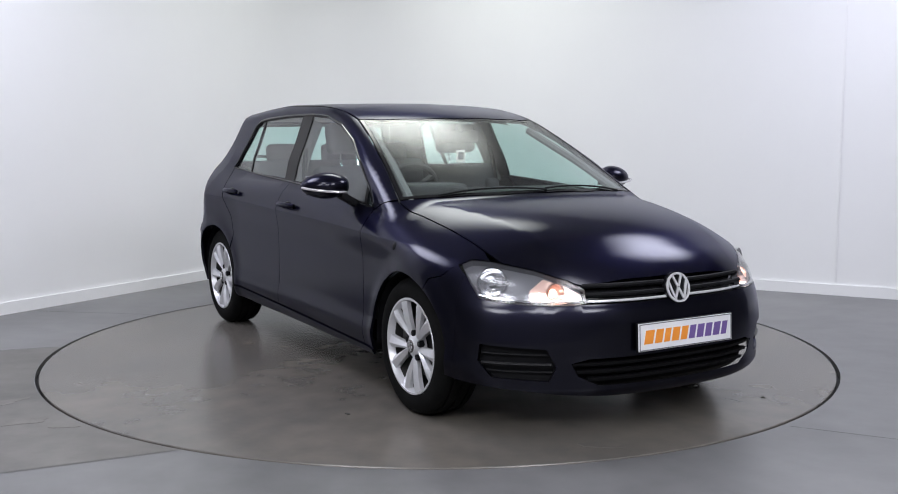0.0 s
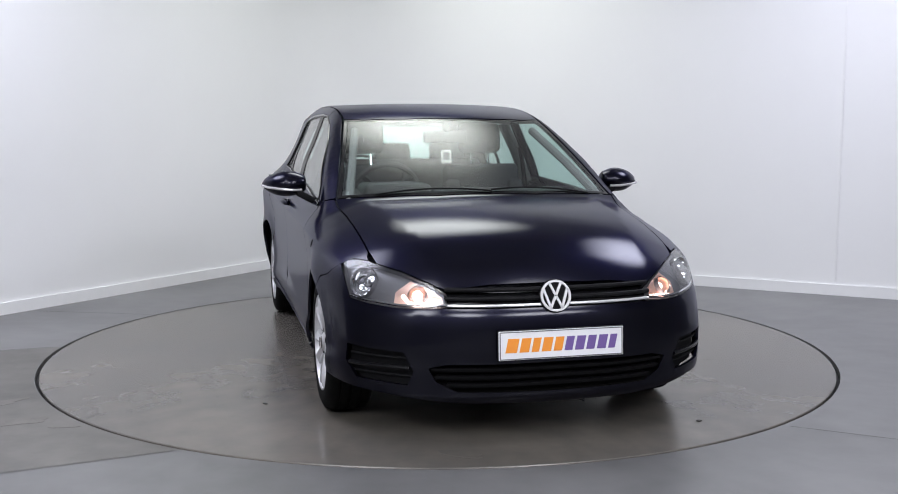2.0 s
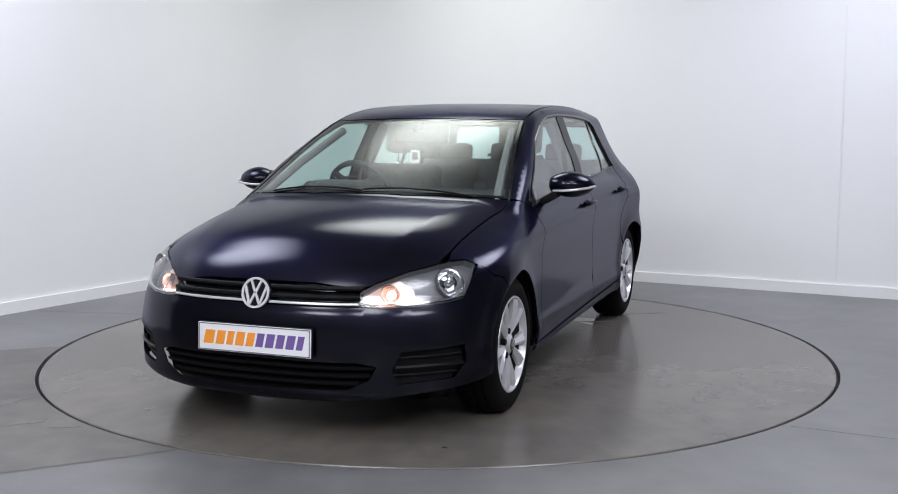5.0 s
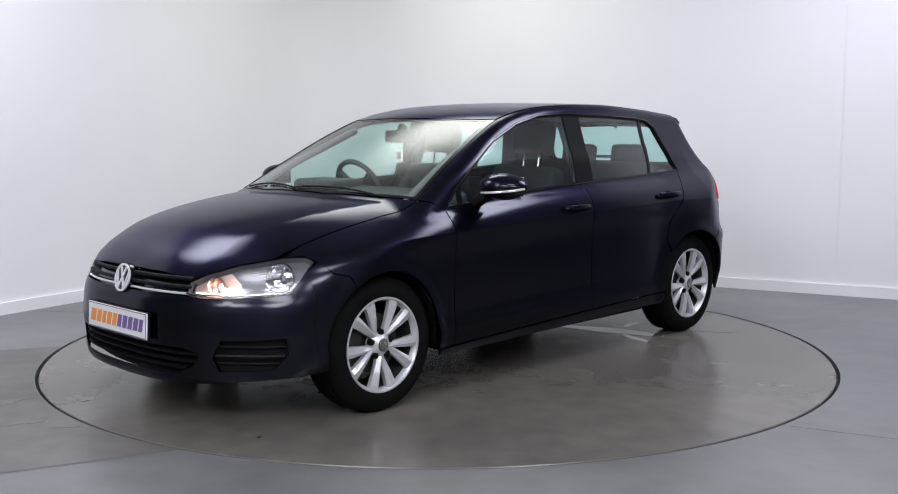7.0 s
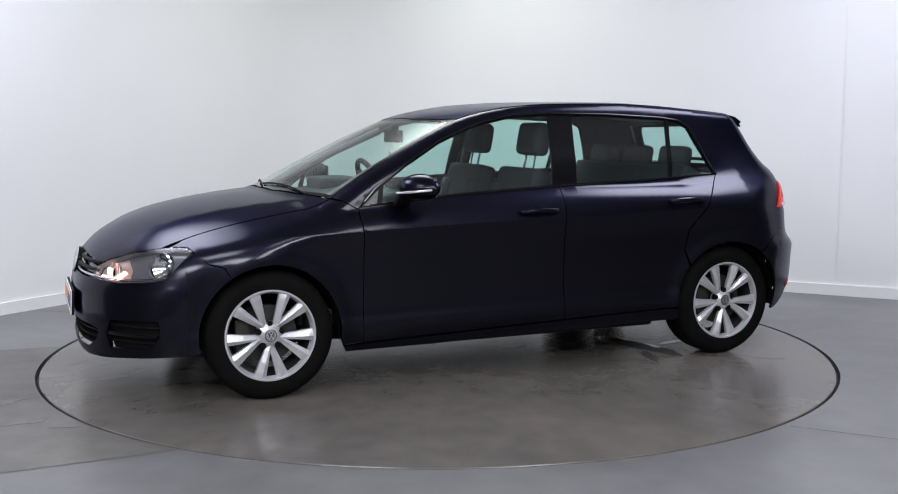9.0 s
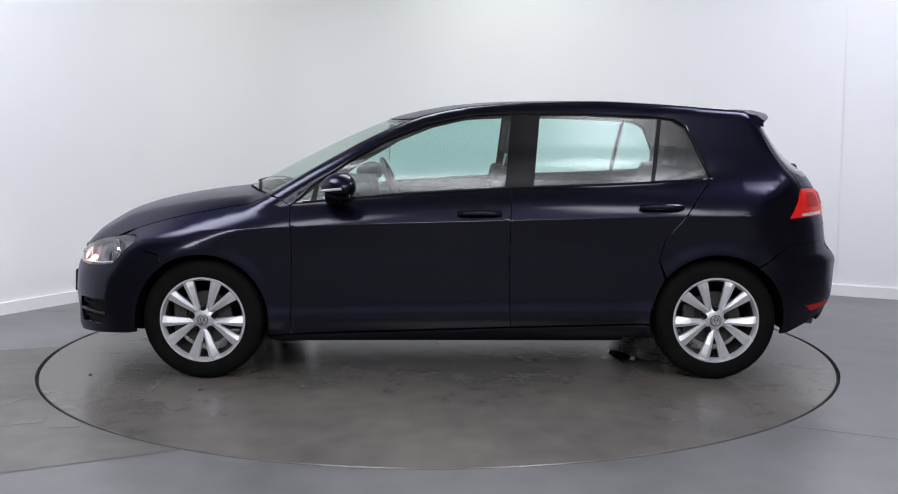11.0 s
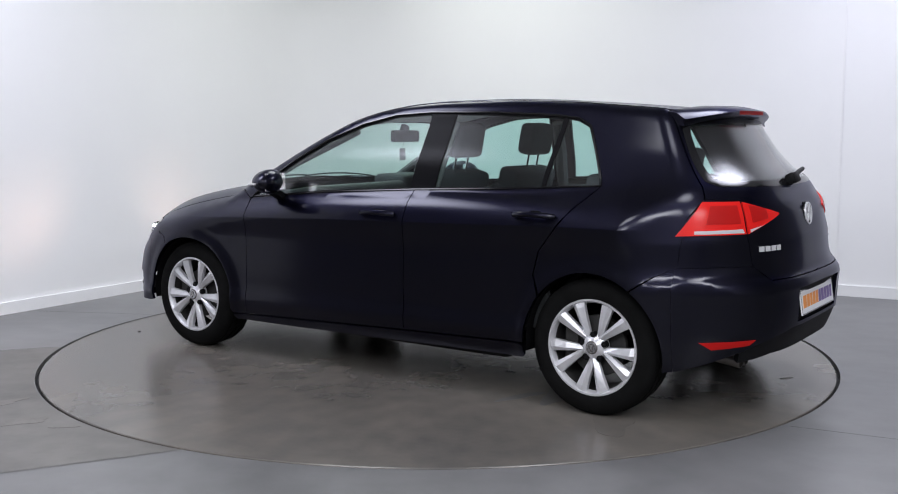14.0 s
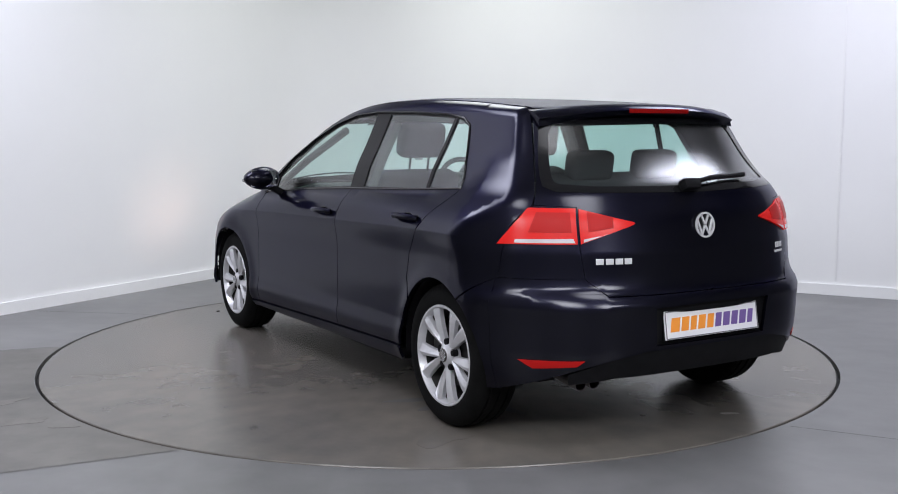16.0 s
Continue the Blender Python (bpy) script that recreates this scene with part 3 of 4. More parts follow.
def car_body(car):
    # shared lines on the skin
    roof_edge = on_skin("top", [(0.98, 0.712), (0.80, 0.672), (0.45, 0.602), (0.24, 0.565), (0.10, 0.562), (-0.4, 0.565), (-0.9, 0.56), (-1.3, 0.545), (-1.53, 0.53)])
    hood_side = on_skin("top", [(0.985, 0.720), (1.2, 0.700), (1.45, 0.690), (1.69, 0.680)])
    lamp_top = on_skin("front_corner", flat("front_corner", [(1.645, 0.768, 0.722), (1.655, 0.72, 0.739), (1.73, 0.675, 0.737), (1.89, 0.57, 0.708), (2.0, 0.48, 0.668), (2.055, 0.435, 0.637)]))
    lamp_back = on_skin("front_corner", flat("front_corner", [(1.645, 0.768, 0.722), (1.747, 0.80, 0.650), (1.80, 0.79, 0.592)]))
    lamp_low = on_skin("front_corner", flat("front_corner", [(1.80, 0.79, 0.592), (1.87, 0.742, 0.581), (1.98, 0.62, 0.571), (2.05, 0.50, 0.573), (2.077, 0.44, 0.580)]))
    lamp_in = on_skin("front_corner", flat("front_corner", [(2.055, 0.435, 0.637), (2.077, 0.44, 0.580)]))
    hood_nose = on_skin("front", [(0.435, 0.648), (0.25, 0.667), (0.0, 0.670)])
    # bonnet
    half = [*hood_nose[::-1], *[p for p in lamp_top[::-1] if 0.45 < p[1] < 0.675], *hood_side[::-1], *on_skin("top", [(0.985, 0.720), (1.09, 0.5), (1.17, 0.25), (1.19, 0.0)])[1:]]
    skin_part("bonnet", [patch("top", [(p[0], p[1]) for p in both_xy(half)], step=0.025)], PAINT, car)
    # roof
    edge = [p for p in roof_edge if p[0] < 0.25]
    front_line = on_skin("top", [(0.40, 0.0), (0.375, 0.25), (0.31, 0.46), (edge[0][0], edge[0][1])])
    rear_line = on_skin("top", [(-1.53, 0.53), (-1.60, 0.40), (-1.64, 0.0)])
    skin_part("roof", [patch("top", [(p[0], p[1]) for p in both_xy([*front_line, *edge[1:-1], *rear_line])])], PAINT, car)
    # windscreen, with its dark border
    pillar = [p for p in roof_edge if p[0] >= edge[0][0] - 1e-6]
    cowl = on_skin("top", [(1.18, 0.0), (1.16, 0.25), (1.08, 0.5), (0.98, 0.712)])
    ws = both_xy([*front_line, *pillar[::-1][1:-1], *cowl[::-1]])
    ws2 = np.array([(p[0], p[1]) for p in ws])
    pane = shrink(resample(ws2, 0.03), 0.022)
    skin_part("windscreen_border", [patch("top", ws2, holes=[pane], step=0.02, lift=-0.003)], GLOSSBLACK, car)
    ob = skin_part("windscreen", [patch("top", pane, gap=0.0, lift=-0.004, flange=0)], SCREEN, car, "clear green-tinted windscreen")
    ob.visible_shadow = False
    # fender
    door_f = 0.86
    lamp_crown = [(p[0], p[2]) for p in lamp_top[::-1] if p[1] > 0.68]
    fend = [(p[0], p[2]) for p in hood_side] + lamp_crown + [(1.60, 0.668), (1.53, 0.650)] + arc_pts(AX, 57, 188) + [(0.965, 0.238), (door_f, 0.243), (door_f - 0.004, 0.5), (door_f - 0.01, 0.75), (door_f + 0.005, 0.895), (0.93, 0.935)]
    pair("front_wing", [patch("side", fend)], PAINT, car)
    # doors
    fdoor = [(door_f, 0.243), (door_f - 0.004, 0.5), (door_f - 0.01, 0.75), (door_f + 0.002, 0.893), (door_f - 0.01, 0.903), *DLO_LOW[1:3], (-0.262, 0.80), (-0.257, 0.5), (-0.265, 0.278)]
    rdoor = [(-0.265, 0.278), (-0.257, 0.5), (-0.262, 0.80), *DLO_LOW[2:], (-1.206, 0.93), (-1.125, 0.825), (-1.045, 0.73), (-1.015, 0.62), *arc_pts(-AX, 38, -2, ARCH_R + 0.001, 8), (-0.955, 0.298)]
    fd = pair("front_door", [patch("side", fdoor)], PAINT, car)
    rd = pair("rear_door", [patch("side", rdoor)], PAINT, car)
    sill = [(0.965, 0.236), (0.86, 0.241), (-0.265, 0.276), (-0.955, 0.296), *arc_pts(-AX, -4, -12, n=3), (-0.965, 0.228), (0.5, 0.205), (0.95, 0.205)]
    pair("sill", [patch("side", sill, lift=0.007)], PAINT, car)
    # pillars, roof rail and rear quarter
    hatch = on_skin("rear_corner", flat("rear_corner", [(-1.53, 0.53, 1.35), (-1.575, 0.562, 1.30), (-1.641, 0.604, 1.18), (-1.742, 0.667, 1.035), (-1.76, 0.69, 0.985)]))
    lamp_edge = on_skin("rear_corner", flat("rear_corner", [(-1.76, 0.69, 0.985), (-1.87, 0.562, 0.977), (-1.91, 0.575, 0.83), (-1.935, 0.565, 0.70)]))
    shelf = on_skin("rear_corner", flat("rear_corner", [(-1.935, 0.565, 0.70), (-1.80, 0.75, 0.70), (-1.70, 0.83, 0.70)]))
    quarter_a = [(p[0], p[2]) for p in roof_edge] + [(p[0], p[2]) for p in hatch[1:]]
    quarter = [(0.93, 0.935)] + quarter_a + [(-1.72, 0.90), (-1.71, 0.80), (-1.70, 0.70), (-1.61, 0.655), *arc_pts(-AX, 125, 40), (-1.017, 0.62), (-1.047, 0.73), (-1.127, 0.825), (-1.208, 0.93), DLO_LOW[-1], *DLO_TOP, DLO_LOW[0], (0.865, 0.897)]
    corner_q = [*hatch[-1:], *lamp_edge[1:], *shelf[1:], *on_skin("side", [(-1.70, 0.70), (-1.71, 0.80), (-1.72, 0.90)])[1:]]
    pair("rear_quarter", [patch("side", quarter, step=0.025), patch("rear_corner", corner_q, gap=0.0, flange=0)], PAINT, car)
    # side glass
    opening = DLO_LOW + DLO_TOP
    front_pane = [(0.73, 0.925), (0.3, 0.963), (-0.235, 0.992), (-0.275, 1.358), (-0.05, 1.347), (0.16, 1.300), (0.38, 1.216), (0.58, 1.102), (0.715, 1.008)]
    quarter_pane = [(0.83, 0.915), (0.76, 0.922), (0.745, 0.985)]
    rear_pane = [(-0.385, 0.998), (-0.8, 1.011), (-0.985, 1.02), (-1.035, 1.336), (-0.66, 1.354), (-0.425, 1.358)]
    back_pane = [(-1.01, 1.022), (-1.285, 1.037), (-1.24, 1.15), (-1.175, 1.293), (-1.11, 1.325), (-1.06, 1.333)]
    panes = [front_pane, quarter_pane, rear_pane, back_pane]
    pair("window_frame", [patch("side", opening, holes=panes, gap=0.001, step=0.02, lift=-0.004)], SATIN, car, "satin black window frame and centre pillar")
    for nm, pn in zip(("front_side_window", "mirror_quarter_window", "rear_side_window", "rear_quarter_window"), panes):
        for ob in pair(nm, [patch("side", pn, gap=0.0, lift=-0.008, flange=0)], GLASS, car, "green-tinted side glass"):
            ob.visible_shadow = False
    seal = strike("side", resample(opening, 0.03))[0]
    for sgn in (1, -1):
        bm = bmesh.new()
        tube(bm, [(p[0], sgn * (p[1] + 0.001), p[2]) for p in seal], 0.006, 6, closed=True)
        part("window_seal", bm, GLOSSBLACK, car, smooth=True)
    # tailgate and rear glass
    glass_half = [(0.0, 1.042), (0.45, 1.046), (0.585, 1.056), (0.60, 1.075), (0.53, 1.27), (0.50, 1.312), (0.0, 1.322)]
    gl = both(glass_half)
    edge_up = [(p[1], p[2]) for p in hatch[::-1]]
    edge_low = [(p[1], p[2]) for p in lamp_edge[::-1]]
    gate_half = [(0.0, 0.634), (0.50, 0.634)] + edge_low[:-1] + edge_up + [(p[1], p[2]) for p in rear_line[1:]]
    gate = patch("rear", both(gate_half), holes=[gl], step=0.025)
    tail = skin_part("tailgate", [gate], PAINT, car)
    border = patch("rear", both([(0.0, 1.022), (0.61, 1.033), (0.64, 1.055), (0.552, 1.29), (0.51, 1.336), (0.0, 1.342)]), holes=[shrink(resample(np.array(gl), 0.03), 0.012)], step=0.02, lift=0.001)
    skin_part("rear_window_border", [border], GLOSSBLACK, tail)
    ob = skin_part("rear_window", [patch("rear", gl, gap=0, lift=-0.003, flange=0)], GLASS, tail, "green-tinted rear window")
    ob.visible_shadow = False
    # front bumper
    seam = on_skin("front", [(0.54, 0.572), (0.54, 0.210)])
    seam_side = on_skin("side", [(1.70, 0.683), (1.70, 0.245)])
    intake = both([(0.0, 0.240), (0.40, 0.246), (0.48, 0.285), (0.51, 0.340), (0.44, 0.358), (0.0, 0.361)])
    front_mid = patch("front", both([(0.0, 0.190), (0.35, 0.197), (0.54, 0.210), (0.54, 0.572), (0.44, 0.577), (0.0, 0.577)]), holes=[intake], gap=0.0, step=0.025, flange=0.004)
    corner_line = [*seam, *on_skin("front_corner", flat("front_corner", [seam[-1], (1.95, 0.66, 0.225), seam_side[-1]]))[1:-1], *seam_side[::-1], *[p for p in lamp_back if p[2] < 0.68], *[p for p in lamp_low[1:] if p[1] > 0.545]]
    fog = [(2.02, 0.60, 0.40), (1.825, 0.797, 0.41), (1.815, 0.80, 0.34), (1.865, 0.765, 0.275), (2.02, 0.585, 0.265), (2.04, 0.565, 0.325)]
    left_corner = patch("front_corner", corner_line, holes=[fog], gap=0.0, step=0.025)
    cheek = patch("side", [(1.70, 0.245), (1.70, 0.683), (1.645, 0.720), (1.602, 0.666), (1.532, 0.648), *arc_pts(AX, 57, -10)], gap=0.001)
    mir = lambda pt: ([(a, -b, c) for a, b, c in pt[0]], [(a, -b, c) for a, b, c in pt[1]], [f[::-1] for f in pt[2]])
    bumper = skin_part("front_bumper", [front_mid, left_corner, mir(left_corner), cheek, mir(cheek)], PAINT, car)
    # lower intake and fog recesses
    skin_part("lower_grille", [patch("front", both([(0.0, 0.165), (0.44, 0.175), (0.535, 0.25), (0.535, 0.37), (0.0, 0.375)]), gap=0, lift=-0.055, flange=0)], BLACK, car)
    for z, hw in ((0.268, 0.44), (0.300, 0.485), (0.331, 0.50)):
        q, nq = strike("front", resample([(-hw, z), (hw, z)], 0.04, closed=False))
        rows = [[a + d * b + np.array((0, 0, h)) for d, h in ((-0.006, 0.007), (-0.012, -0.006), (-0.05, -0.002), (-0.05, 0.006))] for a, b in zip(q, nq)]
        bm = bmesh.new()
        rows = [[bm.verts.new(c) for c in r] for r in rows]
        for r0, r1 in zip(rows, rows[1:]):
            for i in range(4):
                bm.faces.new((r0[i], r1[i], r1[(i + 1) % 4], r0[(i + 1) % 4]))
        part("grille_slat", bm, BLACK, car, smooth=True)
    for sgn in (1, -1):
        rec = patch("front_corner", fog, gap=-0.004, lift=-0.03, flange=0)
        skin_part("fog_recess", [rec], BLACK, car, mirrored=sgn < 0)
        for z, m_, r_ in ((0.334, SATIN, 0.009), (0.372, BLACK, 0.005), (0.300, BLACK, 0.005)):
            bm = bmesh.new()
            q = strike("front_corner", resample(flat("front_corner", [(2.028, 0.58, z), (1.83, 0.79, z)]), 0.04, closed=False))[0]
            sink = 0.004 if m_ is SATIN else 0.014
            tube(bm, [(a - sink, sgn * (b - sink), c) for a, b, c in q], r_, 6)
            part("fog_slat", bm, m_, car, smooth=True)
    # upper grille between the lamps
    skin_part("grille_back", [patch("front", both([(0.0, 0.568), (0.445, 0.568), (0.445, 0.652), (0.25, 0.672), (0.0, 0.676)]), gap=0, lift=-0.03, flange=0)], GLOSSBLACK, car)
    for z, r_, m_ in ((0.648, 0.010, BLACK), (0.615, 0.009, BLACK), (0.588, 0.006, SILVER)):
        bm = bmesh.new()
        hw = 0.436
        q = strike("front", resample([(-hw, z), (hw, z)], 0.04, closed=False))[0]
        tube(bm, [(a - 0.008, b, c) for a, b, c in q], r_, 8)
        part("grille_bar", bm, m_, car, "thin chrome grille bar" if m_ is SILVER else "", smooth=True)
    # rear bumper
    rseam = on_skin("rear", [(0.50, 0.632), (0.50, 0.380)])
    mid_r = patch("rear", both([(0.0, 0.412), (0.35, 0.410), (0.50, 0.380), (0.50, 0.632), (0.0, 0.632)]), holes=[both([(0.0, 0.428), (0.30, 0.428), (0.315, 0.583), (0.0, 0.588)])], gap=0.0, step=0.025)
    rside = on_skin("side", [(-1.69, 0.698), (-1.69, 0.245)])
    top_r = on_skin("rear_corner", flat("rear_corner", [rside[0], (-1.80, 0.75, 0.698), (-1.935, 0.565, 0.698), rseam[0]]))
    low_r = on_skin("rear_corner", flat("rear_corner", [rseam[-1], (-1.97, 0.59, 0.352), (-1.82, 0.731, 0.285), rside[-1]]))
    rcorner = patch("rear_corner", [*rseam, *low_r[1:-1], *rside[::-1], *top_r[1:-1]], gap=0.0, step=0.025)
    rcheek = patch("side", [(-1.69, 0.245), (-1.69, 0.698), (-1.61, 0.653), *arc_pts(-AX, 126, 192, n=16)], gap=0.001)
    skin_part("rear_bumper", [mid_r, rcorner, mir(rcorner), rcheek, mir(rcheek)], PAINT, car)
    skin_part("plate_recess", [patch("rear", both([(0.0, 0.415), (0.305, 0.415), (0.32, 0.59), (0.0, 0.595)]), gap=0, lift=-0.02, flange=0)], BLACK, car)
    skin_part("rear_valance", [patch("rear", both([(0.0, 0.300), (0.45, 0.300), (0.62, 0.275), (0.63, 0.318), (0.50, 0.379), (0.35, 0.409), (0.0, 0.411)]), gap=0, lift=-0.006, flange=0.03)], BLACK, car)
    # lamps at the front
    outline = [*lamp_top, *lamp_in[1:], *lamp_low[::-1][1:], *lamp_back[::-1][1:-1]]
    for sgn in (1, -1):
        eyes = []
        for c3, er in (((1.80, 0.725, 0.662), 0.058), ((1.985, 0.53, 0.628), 0.035)):
            cu = flat("front_corner", [c3])[0]
            eyes.append([(cu[0] + er * math.cos(a), cu[1] + er * 0.98 * math.sin(a)) for a in np.linspace(0, 2 * math.pi, 20, endpoint=False)])
        house = skin_part("headlight", [patch("front_corner", outline, holes=eyes, gap=0.002, lift=-0.032, flange=-0.028, step=0.02)], LAMPHOUSE, car, "clear headlight with two reflectors, inner lamp lit", mirrored=sgn < 0)
        for (a, b, c), rr, mt, nm in (((1.80, 0.725, 0.662), 0.061, BOWL, "outer_reflector"), ((1.985, 0.53, 0.628), 0.039, BOWLPINK, "inner_reflector")):
            u = flat("front_corner", [(a, b, c)])
            q, nq = strike("front_corner", u)
            lit = nm == "inner_reflector"
            ax = Vector((1.0, 0.06 * sgn, -0.02) if lit else (0.85, 0.5 * sgn, 0.12)).normalized()
            ctr = Vector((q[0][0], sgn * q[0][1], q[0][2])) - (0.030 if lit else 0.022) * Vector((nq[0][0], sgn * nq[0][1], nq[0][2]))
            mt4 = Matrix.Translation(ctr) @ ax.to_track_quat("Z", "Y").to_matrix().to_4x4()
            bm = bmesh.new()
            if lit:
                # a shallow bowl round a deep black tube, added to narrow the lamp's beam
                lathe(bm, [(0.0195, -0.016), (rr * 0.75, -0.013), (rr, 0.0), (rr * 1.05, 0.002), (rr * 1.05, -0.01)], 28, mt4)
                part(nm, bm, mt, house, smooth=True)
                bm = bmesh.new()
                lathe(bm, [(0.0005, -0.091), (0.019, -0.090), (0.019, -0.015)], 24, mt4)
                part("beam_snoot", bm, BLACK, house, smooth=True)
                bm = bmesh.new()
                lathe(bm, [(0.0005, -0.082), (0.012, -0.082), (0.018, -0.084)], 20, mt4)
                part("bulb", bm, GLOW, house, "warm glowing lamp", smooth=True)
            else:
                lathe(bm, [(0.008, -0.05), (rr * 0.5, -0.042), (rr * 0.8, -0.022), (rr, 0.0), (rr * 1.05, 0.002), (rr * 1.05, -0.01)], 28, mt4)
                part(nm, bm, mt, house, smooth=True)
                bm = bmesh.new()
                lathe(bm, [(0.0005, -0.030), (rr * 0.2, -0.032), (rr * 0.28, -0.038), (rr * 0.28, -0.050)], 20, mt4)
                part("bulb", bm, CHROME, house, smooth=True)
        skin_part("pink_tinted_chamber", [patch("front_corner", [(2.065, 0.45, 0.588), (2.045, 0.45, 0.628), (2.0, 0.49, 0.660), (1.93, 0.555, 0.688), (1.905, 0.60, 0.640), (1.93, 0.62, 0.584), (2.03, 0.52, 0.583)], holes=[eyes[1]], gap=0.0, lift=-0.029, flange=0.006, step=0.02)], BOWLPINK, house, "inner chamber tinted pink to look lit", mirrored=sgn < 0)
        drl = strike("front_corner", resample(flat("front_corner", [(2.055, 0.465, 0.593), (1.99, 0.56, 0.590), (1.955, 0.595, 0.625)]), 0.015, closed=False))
        bm = bmesh.new()
        tube(bm, [(a[0] - 0.024 * n_[0], sgn * (a[1] - 0.024 * n_[1]), a[2] - 0.024 * n_[2]) for a, n_ in zip(*drl)], 0.007, 8)
        part("running_light", bm, SOFTGLOW, house, "warm glowing running light", smooth=True)
        bm = bmesh.new()
        tube(bm, [(a - 0.006, sgn * (b - 0.006), c + 0.012) for a, b, c in lamp_low], 0.006, 6)
        part("lamp_trim", bm, CHROME, house, smooth=True)
        ob = skin_part("lens", [patch("front_corner", outline, gap=0.002, lift=0.002, flange=0)], LENS, house, mirrored=sgn < 0)
        ob.visible_shadow = False
    # lamps at the rear: outer on the wing, inner on the tailgate
    outer = [(-1.675, 0.808, 0.829), (-1.755, 0.712, 0.976), (-1.868, 0.563, 0.973), (-1.908, 0.579, 0.833), (-1.755, 0.766, 0.832)]
    inner = [(-1.872, 0.557, 0.972), (-1.962, 0.345, 0.918), (-1.966, 0.340, 0.908), (-1.962, 0.360, 0.900), (-1.912, 0.572, 0.833)]
    for sgn in (1, -1):
        lamp = skin_part("tail_light", [patch("rear_corner", outer, lift=0.008, flange=0.012, step=0.02)], REDLENS, car, "red tail light with a clear reversing strip", mirrored=sgn < 0)
        skin_part("inner_lens", [patch("rear_corner", inner, lift=0.008, flange=0.012, step=0.02)], REDLENS, lamp, mirrored=sgn < 0)
        skin_part("dark_lens", [patch("rear_corner", [(-1.785, 0.695, 0.958), (-1.866, 0.590, 0.957), (-1.885, 0.592, 0.878), (-1.772, 0.722, 0.878)], lift=0.010, flange=0.002, step=0.02)], REDDARK, lamp, mirrored=sgn < 0)
        skin_part("clear_lens", [patch("rear_corner", [(-1.745, 0.765, 0.855), (-1.893, 0.592, 0.859), (-1.903, 0.586, 0.838), (-1.745, 0.770, 0.837)], lift=0.010, flange=0.002, step=0.02)], CLEARLENS, lamp, mirrored=sgn < 0)
        skin_part("dark_lens", [patch("rear_corner", [(-1.893, 0.535, 0.958), (-1.935, 0.43, 0.938), (-1.942, 0.43, 0.893), (-1.912, 0.535, 0.880)], lift=0.010, flange=0.002, step=0.02)], REDDARK, lamp, mirrored=sgn < 0)
        skin_part("clear_lens", [patch("rear_corner", [(-1.905, 0.552, 0.856), (-1.944, 0.455, 0.874), (-1.912, 0.560, 0.838)], lift=0.010, flange=0.002, step=0.02)], CLEARLENS, lamp, mirrored=sgn < 0)
        skin_part("rear_reflector", [patch("rear_corner", [(-1.77, 0.77, 0.382), (-1.93, 0.54, 0.385), (-1.91, 0.57, 0.358), (-1.81, 0.72, 0.345)], lift=0.004, flange=0.006, step=0.02)], REDDARK, car, "slim red bumper reflector", mirrored=sgn < 0)
    return fd, rd, tail


def both_xy(pts):
    """As both(), for outlines seen from above: mirrored across y."""
    pts = [tuple(p) for p in pts]
    res = []
    for p in pts:
        res.append(p)
    for p in reversed(pts):
        if p[1] > 1e-4:
            res.append((p[0], -p[1], *p[2:]))
    return res


CAR = new("car")
tagged(CAR, "dark night-blue metallic five-door hatchback on the turntable", "car")
FD, RD, TAIL = car_body(CAR)


